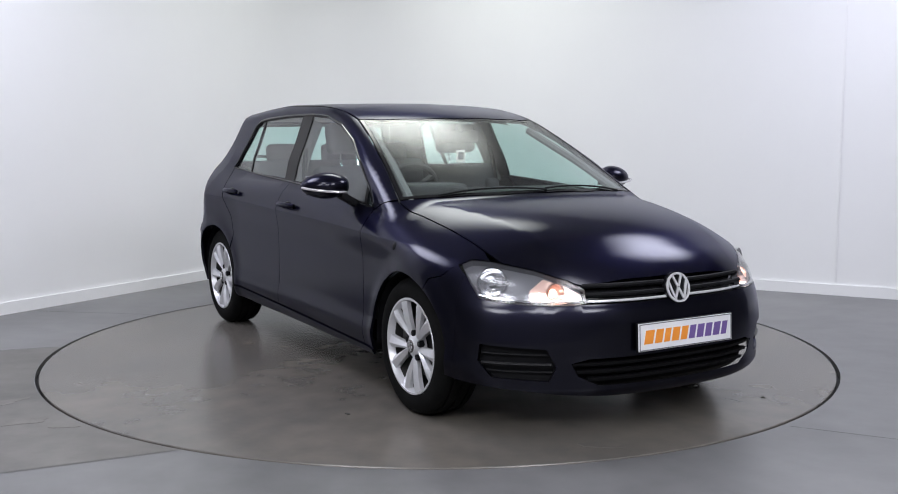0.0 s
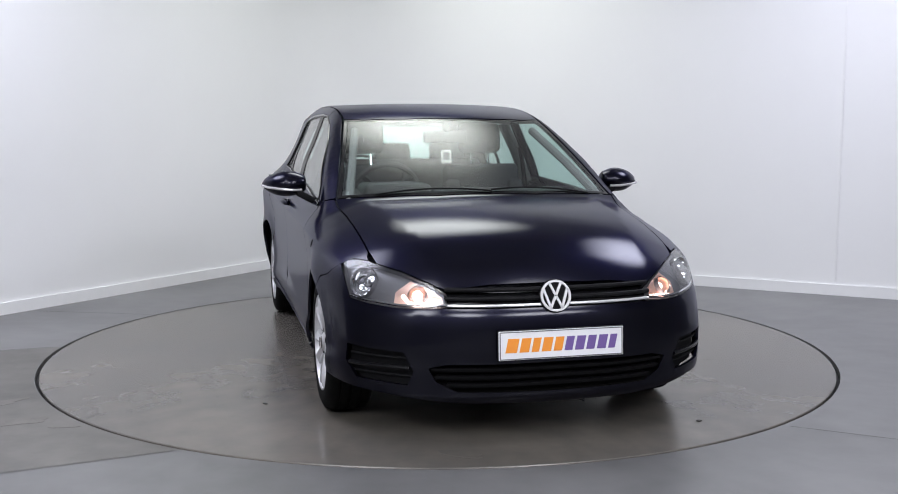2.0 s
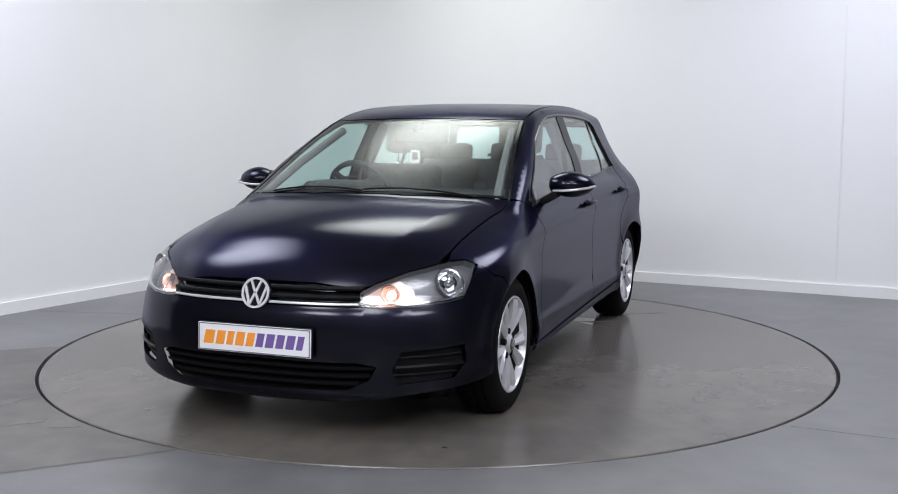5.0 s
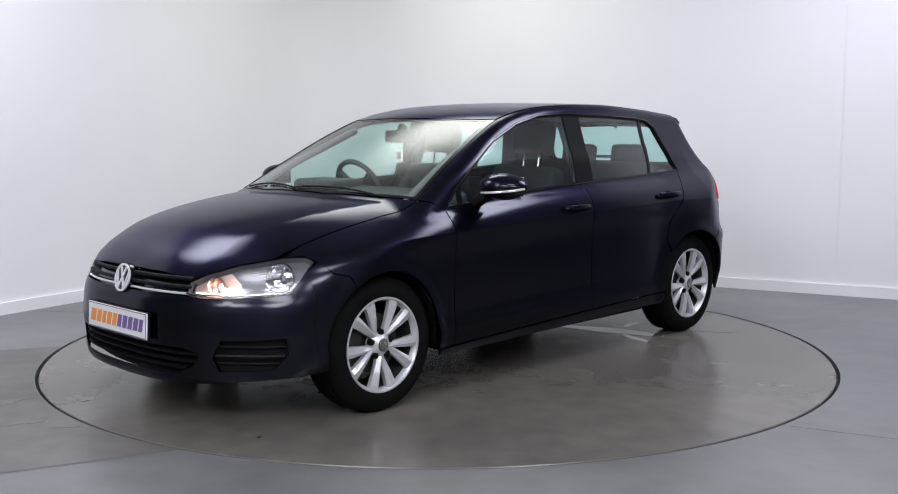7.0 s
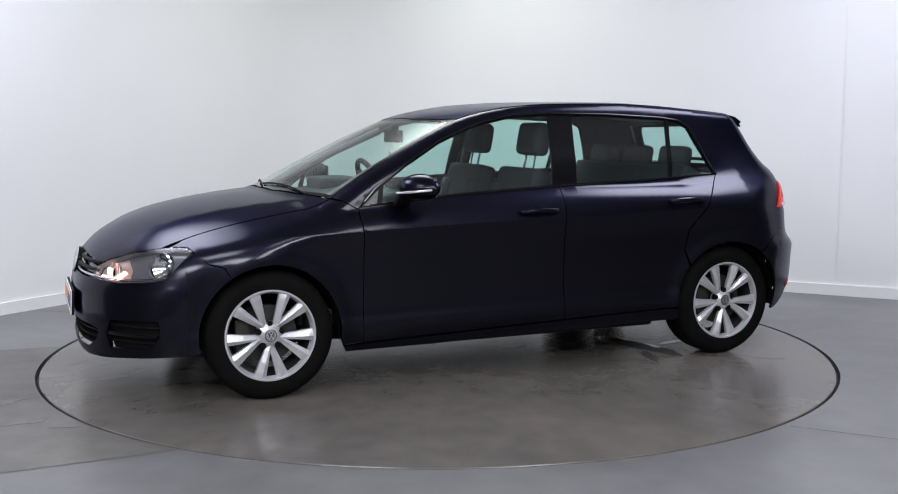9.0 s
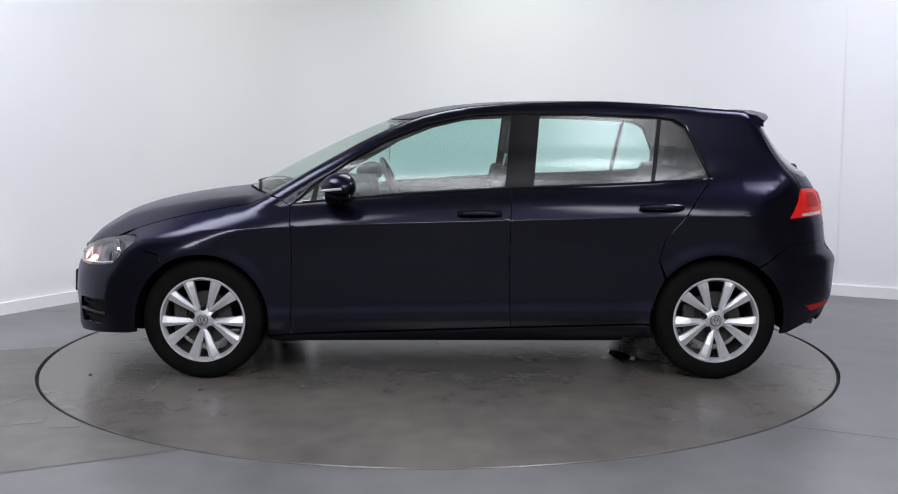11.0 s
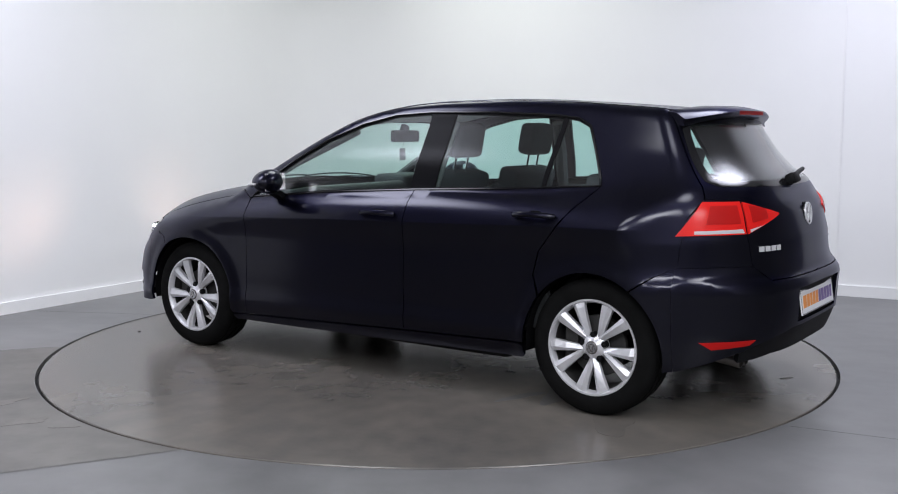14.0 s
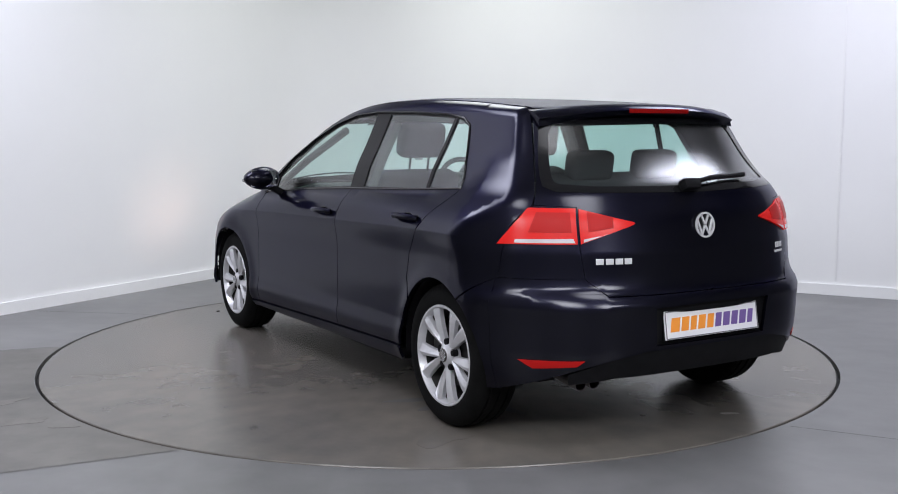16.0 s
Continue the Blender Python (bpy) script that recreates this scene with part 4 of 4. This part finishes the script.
# ---------------------------------------------------------------- wheels
def wheel(name):
    """Outer face looks along local +z."""
    bm = bmesh.new()
    lathe(bm, [(0.212, 0.075), (0.222, 0.098), (0.245, 0.104), (0.275, 0.100), (0.298, 0.088), (0.309, 0.070), (0.311, 0.052), (0.304, 0.050), (0.304, 0.042), (0.3125, 0.040), (0.313, 0.008), (0.305, 0.006), (0.305, -0.006), (0.313, -0.008), (0.3125, -0.040), (0.304, -0.042), (0.304, -0.050), (0.311, -0.052), (0.309, -0.08), (0.29, -0.10), (0.24, -0.104), (0.212, -0.085)], 64, closed=True)
    tyre = part(name, bm, RUBBER, None, "black road tyre on a ten-spoke silver alloy rim", smooth=True, angle=50)
    bm = bmesh.new()
    lathe(bm, [(0.222, 0.092), (0.219, 0.099), (0.211, 0.099), (0.205, 0.088), (0.199, 0.068)], 64)
    rim = part("rim", bm, ALLOY, tyre, "silver alloy rim", smooth=True)
    bm = bmesh.new()
    lathe(bm, [(0.1995, 0.069), (0.197, 0.05), (0.192, -0.08), (0.206, -0.09), (0.214, -0.085)], 64)
    part("rim_barrel", bm, DARKSTEEL, rim, "rim barrel coloured dark grey for the shade inside", smooth=True)
    for pairc in range(5):
        for sg in (1, -1):
            a = radians(54 + 72 * pairc) + sg * radians(15.5)
            bm = bmesh.new()
            rows = []
            for r, w, top, dep in ((0.036, 0.013, 0.078, 0.03), (0.070, 0.0145, 0.086, 0.03), (0.13, 0.0205, 0.096, 0.032), (0.185, 0.027, 0.100, 0.032), (0.207, 0.030, 0.097, 0.03)):
                sh = -sg * 0.010 * (1 - (r - 0.036) / 0.17)
                rows.append([bm.verts.new((r, sh - w, top - dep)), bm.verts.new((r, sh - w * 0.96, top - 0.012)), bm.verts.new((r, sh - sg * w * 0.25, top)), bm.verts.new((r, sh + w * 0.96, top - 0.012)), bm.verts.new((r, sh + w, top - dep))])
            for i in range(len(rows) - 1):
                for k in range(5):
                    bm.faces.new((rows[i][k], rows[i + 1][k], rows[i + 1][(k + 1) % 5], rows[i][(k + 1) % 5]))
            bm.faces.new(rows[0][::-1])
            bm.faces.new(rows[-1])
            bmesh.ops.transform(bm, matrix=Matrix.Rotation(a, 4, "Z"), verts=bm.verts)
            part("spoke", bm, ALLOY, rim)
    bm = bmesh.new()
    lathe(bm, [(0.030, 0.094), (0.033, 0.090), (0.048, 0.082), (0.064, 0.070), (0.067, 0.045)], 32)
    part("hub", bm, ALLOY, rim, smooth=True)
    bm = bmesh.new()
    lathe(bm, [(0.0005, 0.098), (0.022, 0.097), (0.030, 0.094), (0.031, 0.085)], 28)
    part("hub_cap", bm, STEEL, rim, "dark hub cap with a silver emblem", smooth=True)
    bm = bmesh.new()
    emblem_shape(bm, 0.024, 0.0045, 0.0985, 0.003)
    part("cap_emblem", bm, CHROME, rim)
    for k in range(5):
        a = radians(90 + 72 * k)
        bm = bmesh.new()
        lathe(bm, [(0.0165, 0.082), (0.0165, 0.060)], 16, Matrix.Translation((0.056 * math.cos(a), 0.056 * math.sin(a), 0.0)))
        lathe(bm, [(0.0004, 0.084), (0.0125, 0.0835), (0.0135, 0.075)], 12, Matrix.Translation((0.056 * math.cos(a), 0.056 * math.sin(a), 0.0)))
        part("wheel_bolt", bm, BLACK, rim, smooth=True)
    bm = bmesh.new()
    lathe(bm, [(0.05, 0.03), (0.138, 0.03), (0.14, 0.026), (0.14, 0.006), (0.05, 0.004)], 40)
    part("brake_disc", bm, DARKSTEEL, tyre, smooth=True)
    bm = bmesh.new()
    box(bm, (0.07, 0.16, 0.06), (-0.125, 0, 0.02), bevel=0.012)
    part("brake_caliper", bm, DARKSTEEL, tyre)
    return tyre


def emblem_shape(bm, r, w, z, d, m=Matrix.Identity(4)):
    """A ring with two stacked zigzag strokes, in the plane of local x and y."""
    lathe(bm, [(r, z), (r, z + d), (r - w, z + d), (r - w, z)], 40, m, closed=True)
    rr = r - w * 0.6

    def stroke(x0, y0, x1, y1):
        dx, dy = x1 - x0, y1 - y0
        ln = math.hypot(dx, dy)
        made = bmesh.ops.create_cube(bm, size=1.0)["verts"]
        bmesh.ops.transform(bm, matrix=m @ Matrix.Translation(((x0 + x1) / 2, (y0 + y1) / 2, z + d / 2)) @ Matrix.Rotation(math.atan2(dy, dx), 4, "Z") @ Matrix.Diagonal((ln, w * 0.95, d, 1)), verts=made)

    for s in (1, -1):
        stroke(s * 0.42 * rr, 0.90 * rr, s * 0.03 * rr, 0.06 * rr)
        stroke(s * 0.86 * rr, 0.48 * rr, s * 0.40 * rr, -0.86 * rr)
        stroke(s * 0.42 * rr, -0.86 * rr, s * 0.02 * rr, -0.02 * rr)


base_wheel = wheel("wheel")
TRACK = 0.745
for i, (sx, sy) in enumerate(((1, 1), (1, -1), (-1, 1), (-1, -1))):
    m = Matrix.Translation((sx * AX, sy * TRACK, AZ)) @ (pose(0, 0, 0, -90, 0, 0) @ pose(0, 0, 0, 0, 0, 180) if sy > 0 else pose(0, 0, 0, 90, 0, 0))
    ob = base_wheel if i == 0 else copy_thing(base_wheel, m)
    ob.matrix_basis = m
    ob.parent = CAR
for sx in (1, -1):
    for sy in (1, -1):
        bm = bmesh.new()
        rows = []
        for k in range(19):
            a = radians(-8 + 196 * k / 18)
            c, s = math.cos(a), math.sin(a)
            rows.append([bm.verts.new((sx * AX + r * c, sy * yy, AZ + r * s)) for r, yy in ((ARCH_R + 0.004, 0.835), (ARCH_R + 0.008, 0.80), (ARCH_R + 0.012, 0.55), (0.1, 0.54))])
        for k in range(18):
            for i in range(3):
                bm.faces.new((rows[k][i], rows[k + 1][i], rows[k + 1][i + 1], rows[k][i + 1]))
        part("wheel_arch_liner", bm, BLACK, CAR, smooth=True)


# ---------------------------------------------------------------- fittings
def mirror(sy):
    bm = bmesh.new()
    # egg-shaped housing
    n, mrows = 20, []
    for i in range(15):
        f = i / 14
        yy = 0.825 + 0.218 * f
        w = max(0.001, math.sin(math.pi * min(1, 0.14 + 0.86 * f) ** 1.15)) ** 0.55
        hgt, dep = 0.065 * w * (1.12 - 0.22 * f), 0.108 * w
        mrows.append([bm.verts.new((0.60 - 0.05 * f + dep * math.cos(2 * math.pi * k / n) * (1.0 if math.cos(2 * math.pi * k / n) > 0 else 0.60), sy * yy, 1.005 - 0.004 * f + hgt * math.sin(2 * math.pi * k / n))) for k in range(n)])
    for i in range(14):
        for k in range(n):
            bm.faces.new((mrows[i][k], mrows[i][(k + 1) % n], mrows[i + 1][(k + 1) % n], mrows[i + 1][k]))
    bm.faces.new(mrows[0])
    bm.faces.new(mrows[-1])
    ob = part("wing_mirror", bm, PAINT, CAR, "painted wing mirror with a clear indicator strip", smooth=True, angle=60)
    bm = bmesh.new()
    tube(bm, [(0.670, sy * 0.85, 0.974), (0.697, sy * 0.90, 0.976), (0.685, sy * 0.96, 0.981), (0.640, sy * 1.02, 0.988), (0.572, sy * 1.042, 0.995)], 0.0065, 8)
    part("indicator_strip", bm, CLEARLENS, ob, smooth=True)
    bm = bmesh.new()
    box(bm, (0.075, 0.13, 0.035), (0.64, sy * 0.815, 0.932), (sy * 28, 0, 0), bevel=0.012)
    part("mirror_arm", bm, BLACK, ob, smooth=True)
    bm = bmesh.new()
    box(bm, (0.004, 0.15, 0.095), (0.535, sy * 0.93, 1.003), bevel=0.0015)
    part("mirror_glass", bm, CHROME, ob)


for sy in (1, -1):
    mirror(sy)


def handle(x, z, sy, door):
    q, nq = strike("side", np.array([(x, z)]))
    y = float(q[0][1])
    bm = bmesh.new()
    # flat black disc on the skin, standing in for the shaded cup
    lathe(bm, [(0.0005, 0.0015), (0.03, 0.0015), (0.040, 0.0005)], 28, Matrix.Translation((x + 0.0, sy * y, z - 0.008)) @ pose(0, 0, 0, -90 * sy, 0, 0) @ Matrix.Diagonal((1.35, 0.75, 1, 1)))
    part("handle_cup_shade", bm, GLOSSBLACK, door, smooth=True)
    bm = bmesh.new()
    pts = [(x + 0.105 - 0.21 * t, sy * (y + 0.010 + 0.028 * math.sin(math.pi * t) ** 0.5), z + 0.006 * math.sin(math.pi * t)) for t in np.linspace(0, 1, 13)]
    tube(bm, pts, 0.0135, 10)
    part("door_handle", bm, PAINT, door, smooth=True)


for k, sy in enumerate((1, -1)):
    handle(-0.103, 0.860, sy, FD[k])
    handle(-1.022, 0.893, sy, RD[k])


def number_plate(at, turn, name):
    """A white plate; its marks are plain slanted blocks, five orange and five purple."""
    bm = bmesh.new()
    box(bm, (0.524, 0.115, 0.008), (0, 0, 0), bevel=0.002)
    plate = part("number_plate", bm, PLATE, CAR, "white plate with an orange and purple word mark")
    plate.matrix_basis = Matrix.Translation(at) @ turn
    bm = bmesh.new()
    for sx, sy, w, h in ((0, 0.0535, 0.516, 0.004), (0, -0.0535, 0.516, 0.004), (0.257, 0, 0.004, 0.107), (-0.257, 0, 0.004, 0.107)):
        box(bm, (w, h, 0.001), (sx, sy, 0.0045))
    part("plate_edge", bm, LAMPHOUSE, plate)
    widths = [0.058, 0.050, 0.042, 0.050, 0.046, 0.044, 0.048, 0.046, 0.048, 0.040]
    x = -0.236
    for i, w in enumerate(widths):
        bm = bmesh.new()
        vs = [bm.verts.new((x + a * (w - 0.011) + (0.012 if b > 0 else 0), b * 0.028, z)) for z in (0.004, 0.0055) for a, b in ((0, -1), (1, -1), (1, 1), (0, 1))]
        bm.faces.new(vs[4:])
        for j in range(4):
            bm.faces.new((vs[j], vs[(j + 1) % 4], vs[4 + (j + 1) % 4], vs[4 + j]))
        part("letter_block", bm, ORANGE if i < 5 else PURPLE, plate)
        x += w
    bm = bmesh.new()
    box(bm, (0.530, 0.121, 0.012), (0, 0, -0.008), bevel=0.002)
    part("plate_holder", bm, BLACK, plate)
    return plate


number_plate((2.172, 0.012, 0.437), pose(0, 0, 0, 90, 0, 90) @ pose(0, 0, 0, -3, 0, 0), "front")
number_plate((-2.062, 0, 0.505), pose(0, 0, 0, 90, 0, -90) @ pose(0, 0, 0, -9, 0, 0), "rear")


def badge(at, turn, r):
    bm = bmesh.new()
    lathe(bm, [(0.0005, 0.0), (r * 1.06, 0.0), (r * 1.06, -0.02)], 40)
    ob = part("badge", bm, GLOSSBLACK, CAR, "round chrome badge on a dark disc", smooth=True)
    bm = bmesh.new()
    emblem_shape(bm, r, r * 0.15, 0.0005, 0.006)
    part("badge_mark", bm, SILVER, ob)
    ob.matrix_basis = Matrix.Translation(at) @ turn


badge((2.128, 0, 0.622), pose(0, 0, 0, 90, 0, 90) @ pose(0, 0, 0, -14, 0, 0), 0.064)
badge((float(strike("rear", np.array([(0.0, 0.893)]))[0][0][0]) - 0.004, 0, 0.893), pose(0, 0, 0, 90, 0, -90) @ pose(0, 0, 0, -6, 0, 0), 0.053)


def blocks_on_gate(y0, y1, z, h, n, name):
    """A row of plain chrome blocks on the tailgate."""
    step = (y1 - y0) / n
    for i in range(n):
        y = y0 + step * (i + 0.5)
        q, nq = strike("rear", np.array([(y, z)]))
        bm = bmesh.new()
        box(bm, (abs(step) * 0.84, h, 0.005), (0, 0, 0), bevel=0.001)
        ob = part(name, bm, SILVER, TAIL)
        ob.matrix_basis = Matrix.Translation(q[0]) @ Vector(nq[0]).to_track_quat("Z", "Y").to_matrix().to_4x4()


blocks_on_gate(0.531, 0.381, 0.768, 0.023, 4, "badge_block")
blocks_on_gate(-0.455, -0.525, 0.782, 0.024, 3, "badge_block")
blocks_on_gate(-0.44, -0.53, 0.755, 0.010, 1, "badge_bar")


def spoiler():
    bm = bmesh.new()
    rows = []
    for y in np.linspace(-0.555, 0.555, 31):
        a = abs(y) / 0.555
        x0, z0 = -1.56 + 0.03 * a**2, 1.398 - 0.032 * a**2.2
        tip = -1.725 + 0.11 * a**2.6
        zt = 1.378 - 0.045 * a**2.5
        th = 0.030 * (1 - 0.5 * a**4)
        rows.append([bm.verts.new((x0, y, z0 - 0.002)), bm.verts.new(((x0 + tip) / 2, y, (z0 + zt) / 2 + 0.006)), bm.verts.new((tip + 0.01, y, zt)), bm.verts.new((tip, y, zt - th * 0.4)), bm.verts.new((tip + 0.012, y, zt - th)), bm.verts.new((x0 - 0.08, y, z0 - 0.07)), bm.verts.new((x0, y, z0 - 0.05))])
    n = len(rows[0])
    for i in range(len(rows) - 1):
        for k in range(n):
            bm.faces.new((rows[i][k], rows[i][(k + 1) % n], rows[i + 1][(k + 1) % n], rows[i + 1][k]))
    bm.faces.new(rows[0])
    bm.faces.new(rows[-1][::-1])
    ob = part("roof_spoiler", bm, PAINT, TAIL, smooth=True, angle=40)
    bm = bmesh.new()
    rows = []
    for y in np.linspace(-0.17, 0.17, 9):
        rows.append([bm.verts.new((-1.727 + 0.11 * (abs(y) / 0.555) ** 2.6 - 0.001, y, z)) for z in (1.352, 1.370)])
    for i in range(8):
        bm.faces.new((rows[i][0], rows[i + 1][0], rows[i + 1][1], rows[i][1]))
    bmesh.ops.solidify(bm, geom=bm.faces[:], thickness=0.006)
    part("brake_light", bm, REDDARK, ob, "dark red high-level brake light")


spoiler()
# dark oval on the right front wing
q, nq = strike("side", np.array([(1.21, 0.758)]))
bm = bmesh.new()
lathe(bm, [(0.0005, 0.003), (0.012, 0.0025), (0.016, 0.0)], 20, Matrix.Translation((q[0][0], -q[0][1], q[0][2])) @ Vector((nq[0][0], -nq[0][1], nq[0][2])).to_track_quat("Z", "Y").to_matrix().to_4x4() @ Matrix.Diagonal((1.0, 1.25, 1, 1)))
part("wing_oval", bm, BLACK, CAR, "small black oval on the wing", smooth=True)
# rear wiper
bm = bmesh.new()
q, nq = strike("rear", np.array([(0.02, 1.045), (-0.10, 1.062), (-0.36, 1.072)]))
box(bm, (0.05, 0.09, 0.05), tuple(q[0] + 0.02 * nq[0]), (0, 25, 0), bevel=0.015)
tube(bm, [tuple(q[i] + (0.03, 0.028, 0.018)[i] * nq[i]) for i in range(3)], 0.011, 8)
part("rear_wiper", bm, BLACK, TAIL, "black rear wiper", smooth=True)
# front wipers along the base of the screen
for ys in ((0.56, 0.02), (0.02, -0.54)):
    bm = bmesh.new()
    pts = [(1.165 - 0.165 * (y / 0.7) ** 2 - 0.012 * i, y) for i, y in enumerate(ys)]
    q, nq = strike("top", resample(pts, 0.06, closed=False))
    tube(bm, [tuple(a + 0.004 * b) for a, b in zip(q, nq)], 0.005, 6)
    part("front_wiper", bm, BLACK, CAR, smooth=True)
# dark panel under the base of the screen
skin_part("scuttle", [patch("top", [(1.16, -0.4), (1.01, -0.68), (0.95, -0.68), (1.09, -0.4), (1.14, 0.0), (1.09, 0.4), (0.95, 0.68), (1.01, 0.68), (1.16, 0.4), (1.22, 0.0)], lift=-0.02, gap=0, flange=0)], BLACK, CAR)
# underside and exhaust
for nm, size, at in (("underbody", (3.50, 1.05, 0.14), (0.18, 0, 0.27)), ("floor_pan", (1.7, 1.60, 0.06), (0.0, 0, 0.225)), ("boot_floor", (0.52, 1.00, 0.10), (-1.60, 0, 0.315)), ("engine_shield", (0.50, 0.92, 0.05), (1.70, 0, 0.215)), ("rear_axle", (0.10, 1.30, 0.09), (-1.315, 0, 0.235))):
    bm = bmesh.new()
    box(bm, size, at, bevel=0.02)
    part(nm, bm, BLACK, CAR)
bm = bmesh.new()
lathe(bm, [(0.026, 0.0), (0.029, 0.0), (0.029, 0.22), (0.026, 0.22)], 20, Matrix.Translation((-1.90, 0.55, 0.27)) @ pose(0, 0, 0, 0, 82, 0))
lathe(bm, [(0.026, 0.0), (0.029, 0.0), (0.029, 0.22), (0.026, 0.22)], 20, Matrix.Translation((-1.90, 0.48, 0.27)) @ pose(0, 0, 0, 0, 82, 0))
part("exhaust_pipe", bm, STEEL, CAR, "twin steel exhaust tail pipes", smooth=True)


# ---------------------------------------------------------------- cabin
def rounded(name, parent, mat, pieces, bev=0.04, label=""):
    bm = bmesh.new()
    for size, at, turn in pieces:
        box(bm, size, at, turn, bevel=min(bev, min(size) * 0.45), seg=4)
    return part(name, bm, mat, parent, label, smooth=True, angle=60)


for sy in (1, -1):
    seat = rounded("front_seat", CAR, FABRIC, [((0.50, 0.50, 0.16), (0.08, sy * 0.36, 0.55), (0, -8, 0)), ((0.13, 0.47, 0.52), (-0.21, sy * 0.37, 0.81), (0, -14, 0)), ((0.17, 0.10, 0.42), (-0.18, sy * 0.57, 0.76), (0, -16, 0)), ((0.17, 0.10, 0.42), (-0.18, sy * 0.17, 0.76), (0, -16, 0))], label="dark fabric front seat")
    rounded("headrest", seat, FABRIC, [((0.10, 0.265, 0.185), (-0.315, sy * 0.375, 1.228), (0, -10, 0))], 0.045)
    for k in (-1, 1):
        bm = bmesh.new()
        tube(bm, [(-0.27, sy * 0.375 + k * 0.055, 1.00), (-0.305, sy * 0.375 + k * 0.055, 1.17)], 0.007, 8)
        part("headrest_rod", bm, CHROME, seat, smooth=True)
bench = rounded("rear_seat", CAR, FABRIC, [((0.48, 1.26, 0.16), (-0.80, 0, 0.55), (0, -6, 0)), ((0.14, 1.26, 0.56), (-1.14, 0, 0.80), (0, -20, 0))], label="dark fabric rear bench")
for y in (0.40, 0.0, -0.40):
    rounded("headrest", bench, FABRIC, [((0.09, 0.25, 0.14), (-1.255, y, 1.115), (0, -10, 0))], 0.04)
rounded("parcel_shelf", CAR, DASH, [((0.48, 1.12, 0.03), (-1.50, 0, 0.99), (0, 0, 0))], 0.01)
rounded("boot_tub", CAR, DASH, [((0.55, 1.16, 0.5), (-1.55, 0, 0.68), (0, 0, 0))], 0.03)
dash = rounded("dashboard", CAR, DASH, [((0.50, 1.26, 0.26), (0.75, 0, 0.81), (0, 8, 0)), ((0.26, 0.36, 0.10), (0.64, -0.36, 0.955), (0, 0, 0)), ((0.5, 0.24, 0.4), (0.45, 0, 0.62), (0, 0, 0))], 0.05)
rounded("cabin_floor", CAR, DASH, [((2.5, 1.40, 0.08), (-0.1, 0, 0.36), (0, 0, 0))], 0.01)
for sy in (1, -1):
    rounded("door_card", CAR, DASH, [((1.1, 0.06, 0.56), (0.28, sy * 0.745, 0.63), (0, 0, 0)), ((0.75, 0.06, 0.60), (-0.68, sy * 0.738, 0.65), (0, 0, 0))], 0.02)
    bm = bmesh.new()
    tube(bm, [(-0.32, sy * 0.700, 0.95), (-0.345, sy * 0.625, 1.15), (-0.36, sy * 0.545, 1.32)], 0.035, 8)
    part("pillar_trim", bm, TRIM, CAR, smooth=True)
    bm = bmesh.new()
    tube(bm, [(-0.27, sy * 0.72, 0.62), (-0.30, sy * 0.655, 1.10), (-0.32, sy * 0.64, 1.17)], 0.014, 6)
    part("seat_belt", bm, BLACK, CAR, smooth=True)
    bm = bmesh.new()
    tube(bm, [(1.00, sy * 0.655, 0.93), (0.68, sy * 0.59, 1.10), (0.30, sy * 0.515, 1.275)], 0.022, 8)
    part("screen_pillar_trim", bm, TRIM, CAR, smooth=True)
skin_part("roof_lining", [patch("top", [(0.30, -0.40), (-1.5, -0.42), (-1.5, 0.42), (0.30, 0.40)], lift=-0.045, gap=0, flange=0, step=0.04)], LINING, CAR)
# steering wheel, on the car's right
bm = bmesh.new()
m = Matrix.Translation((0.40, -0.36, 0.93)) @ pose(0, 0, 0, 0, -66, 0)
ring = [m @ Vector((0.182 * math.cos(2 * math.pi * k / 40), 0.182 * math.sin(2 * math.pi * k / 40), 0)) for k in range(40)]
tube(bm, ring, 0.016, 8, closed=True)
steering = part("steering_wheel", bm, DASH, CAR, smooth=True)
bm = bmesh.new()
for k in (0, 130, 230):
    tube(bm, [m @ Vector((0, 0, -0.01)), m @ Vector((0.175 * math.cos(radians(k + 180 if k else 180)), 0.175 * math.sin(radians(k + 180)), 0))], 0.018, 6)
lathe(bm, [(0.0005, 0.02), (0.05, 0.018), (0.065, 0.0), (0.05, -0.03)], 24, m)
part("wheel_boss", bm, DASH, steering, smooth=True)
# inner mirror and the label on the screen
mir_in = rounded("inner_mirror", CAR, BLACK, [((0.035, 0.25, 0.07), (0.385, -0.02, 1.243), (0, 0, 0)), ((0.05, 0.04, 0.05), (0.385, -0.015, 1.288), (0, -25, 0))], 0.02)
tag = rounded("hanging_tag", CAR, LABEL, [((0.004, 0.058, 0.072), (0.405, -0.018, 1.134), (0, 0, 0))], 0.001)
bm = bmesh.new()
tube(bm, [(0.403, -0.018, 1.167), (0.395, -0.019, 1.22)], 0.0015, 6)
part("label_string", bm, BLACK, tag)
rounded("label_mark", tag, LAMPHOUSE, [((0.002, 0.034, 0.042), (0.4085, -0.018, 1.137), (0, 0, 0))], 0.0005)

for child in CAR.children:
    child.matrix_basis = Matrix.Translation(OFF) @ child.matrix_basis


# ---------------------------------------------------------------- movement
def motions():
    for thing in (TABLE, CAR):
        walk(thing, [(t, pose(0, 0, 0, 0, 0, a)) for t, a in TURN])


motions()
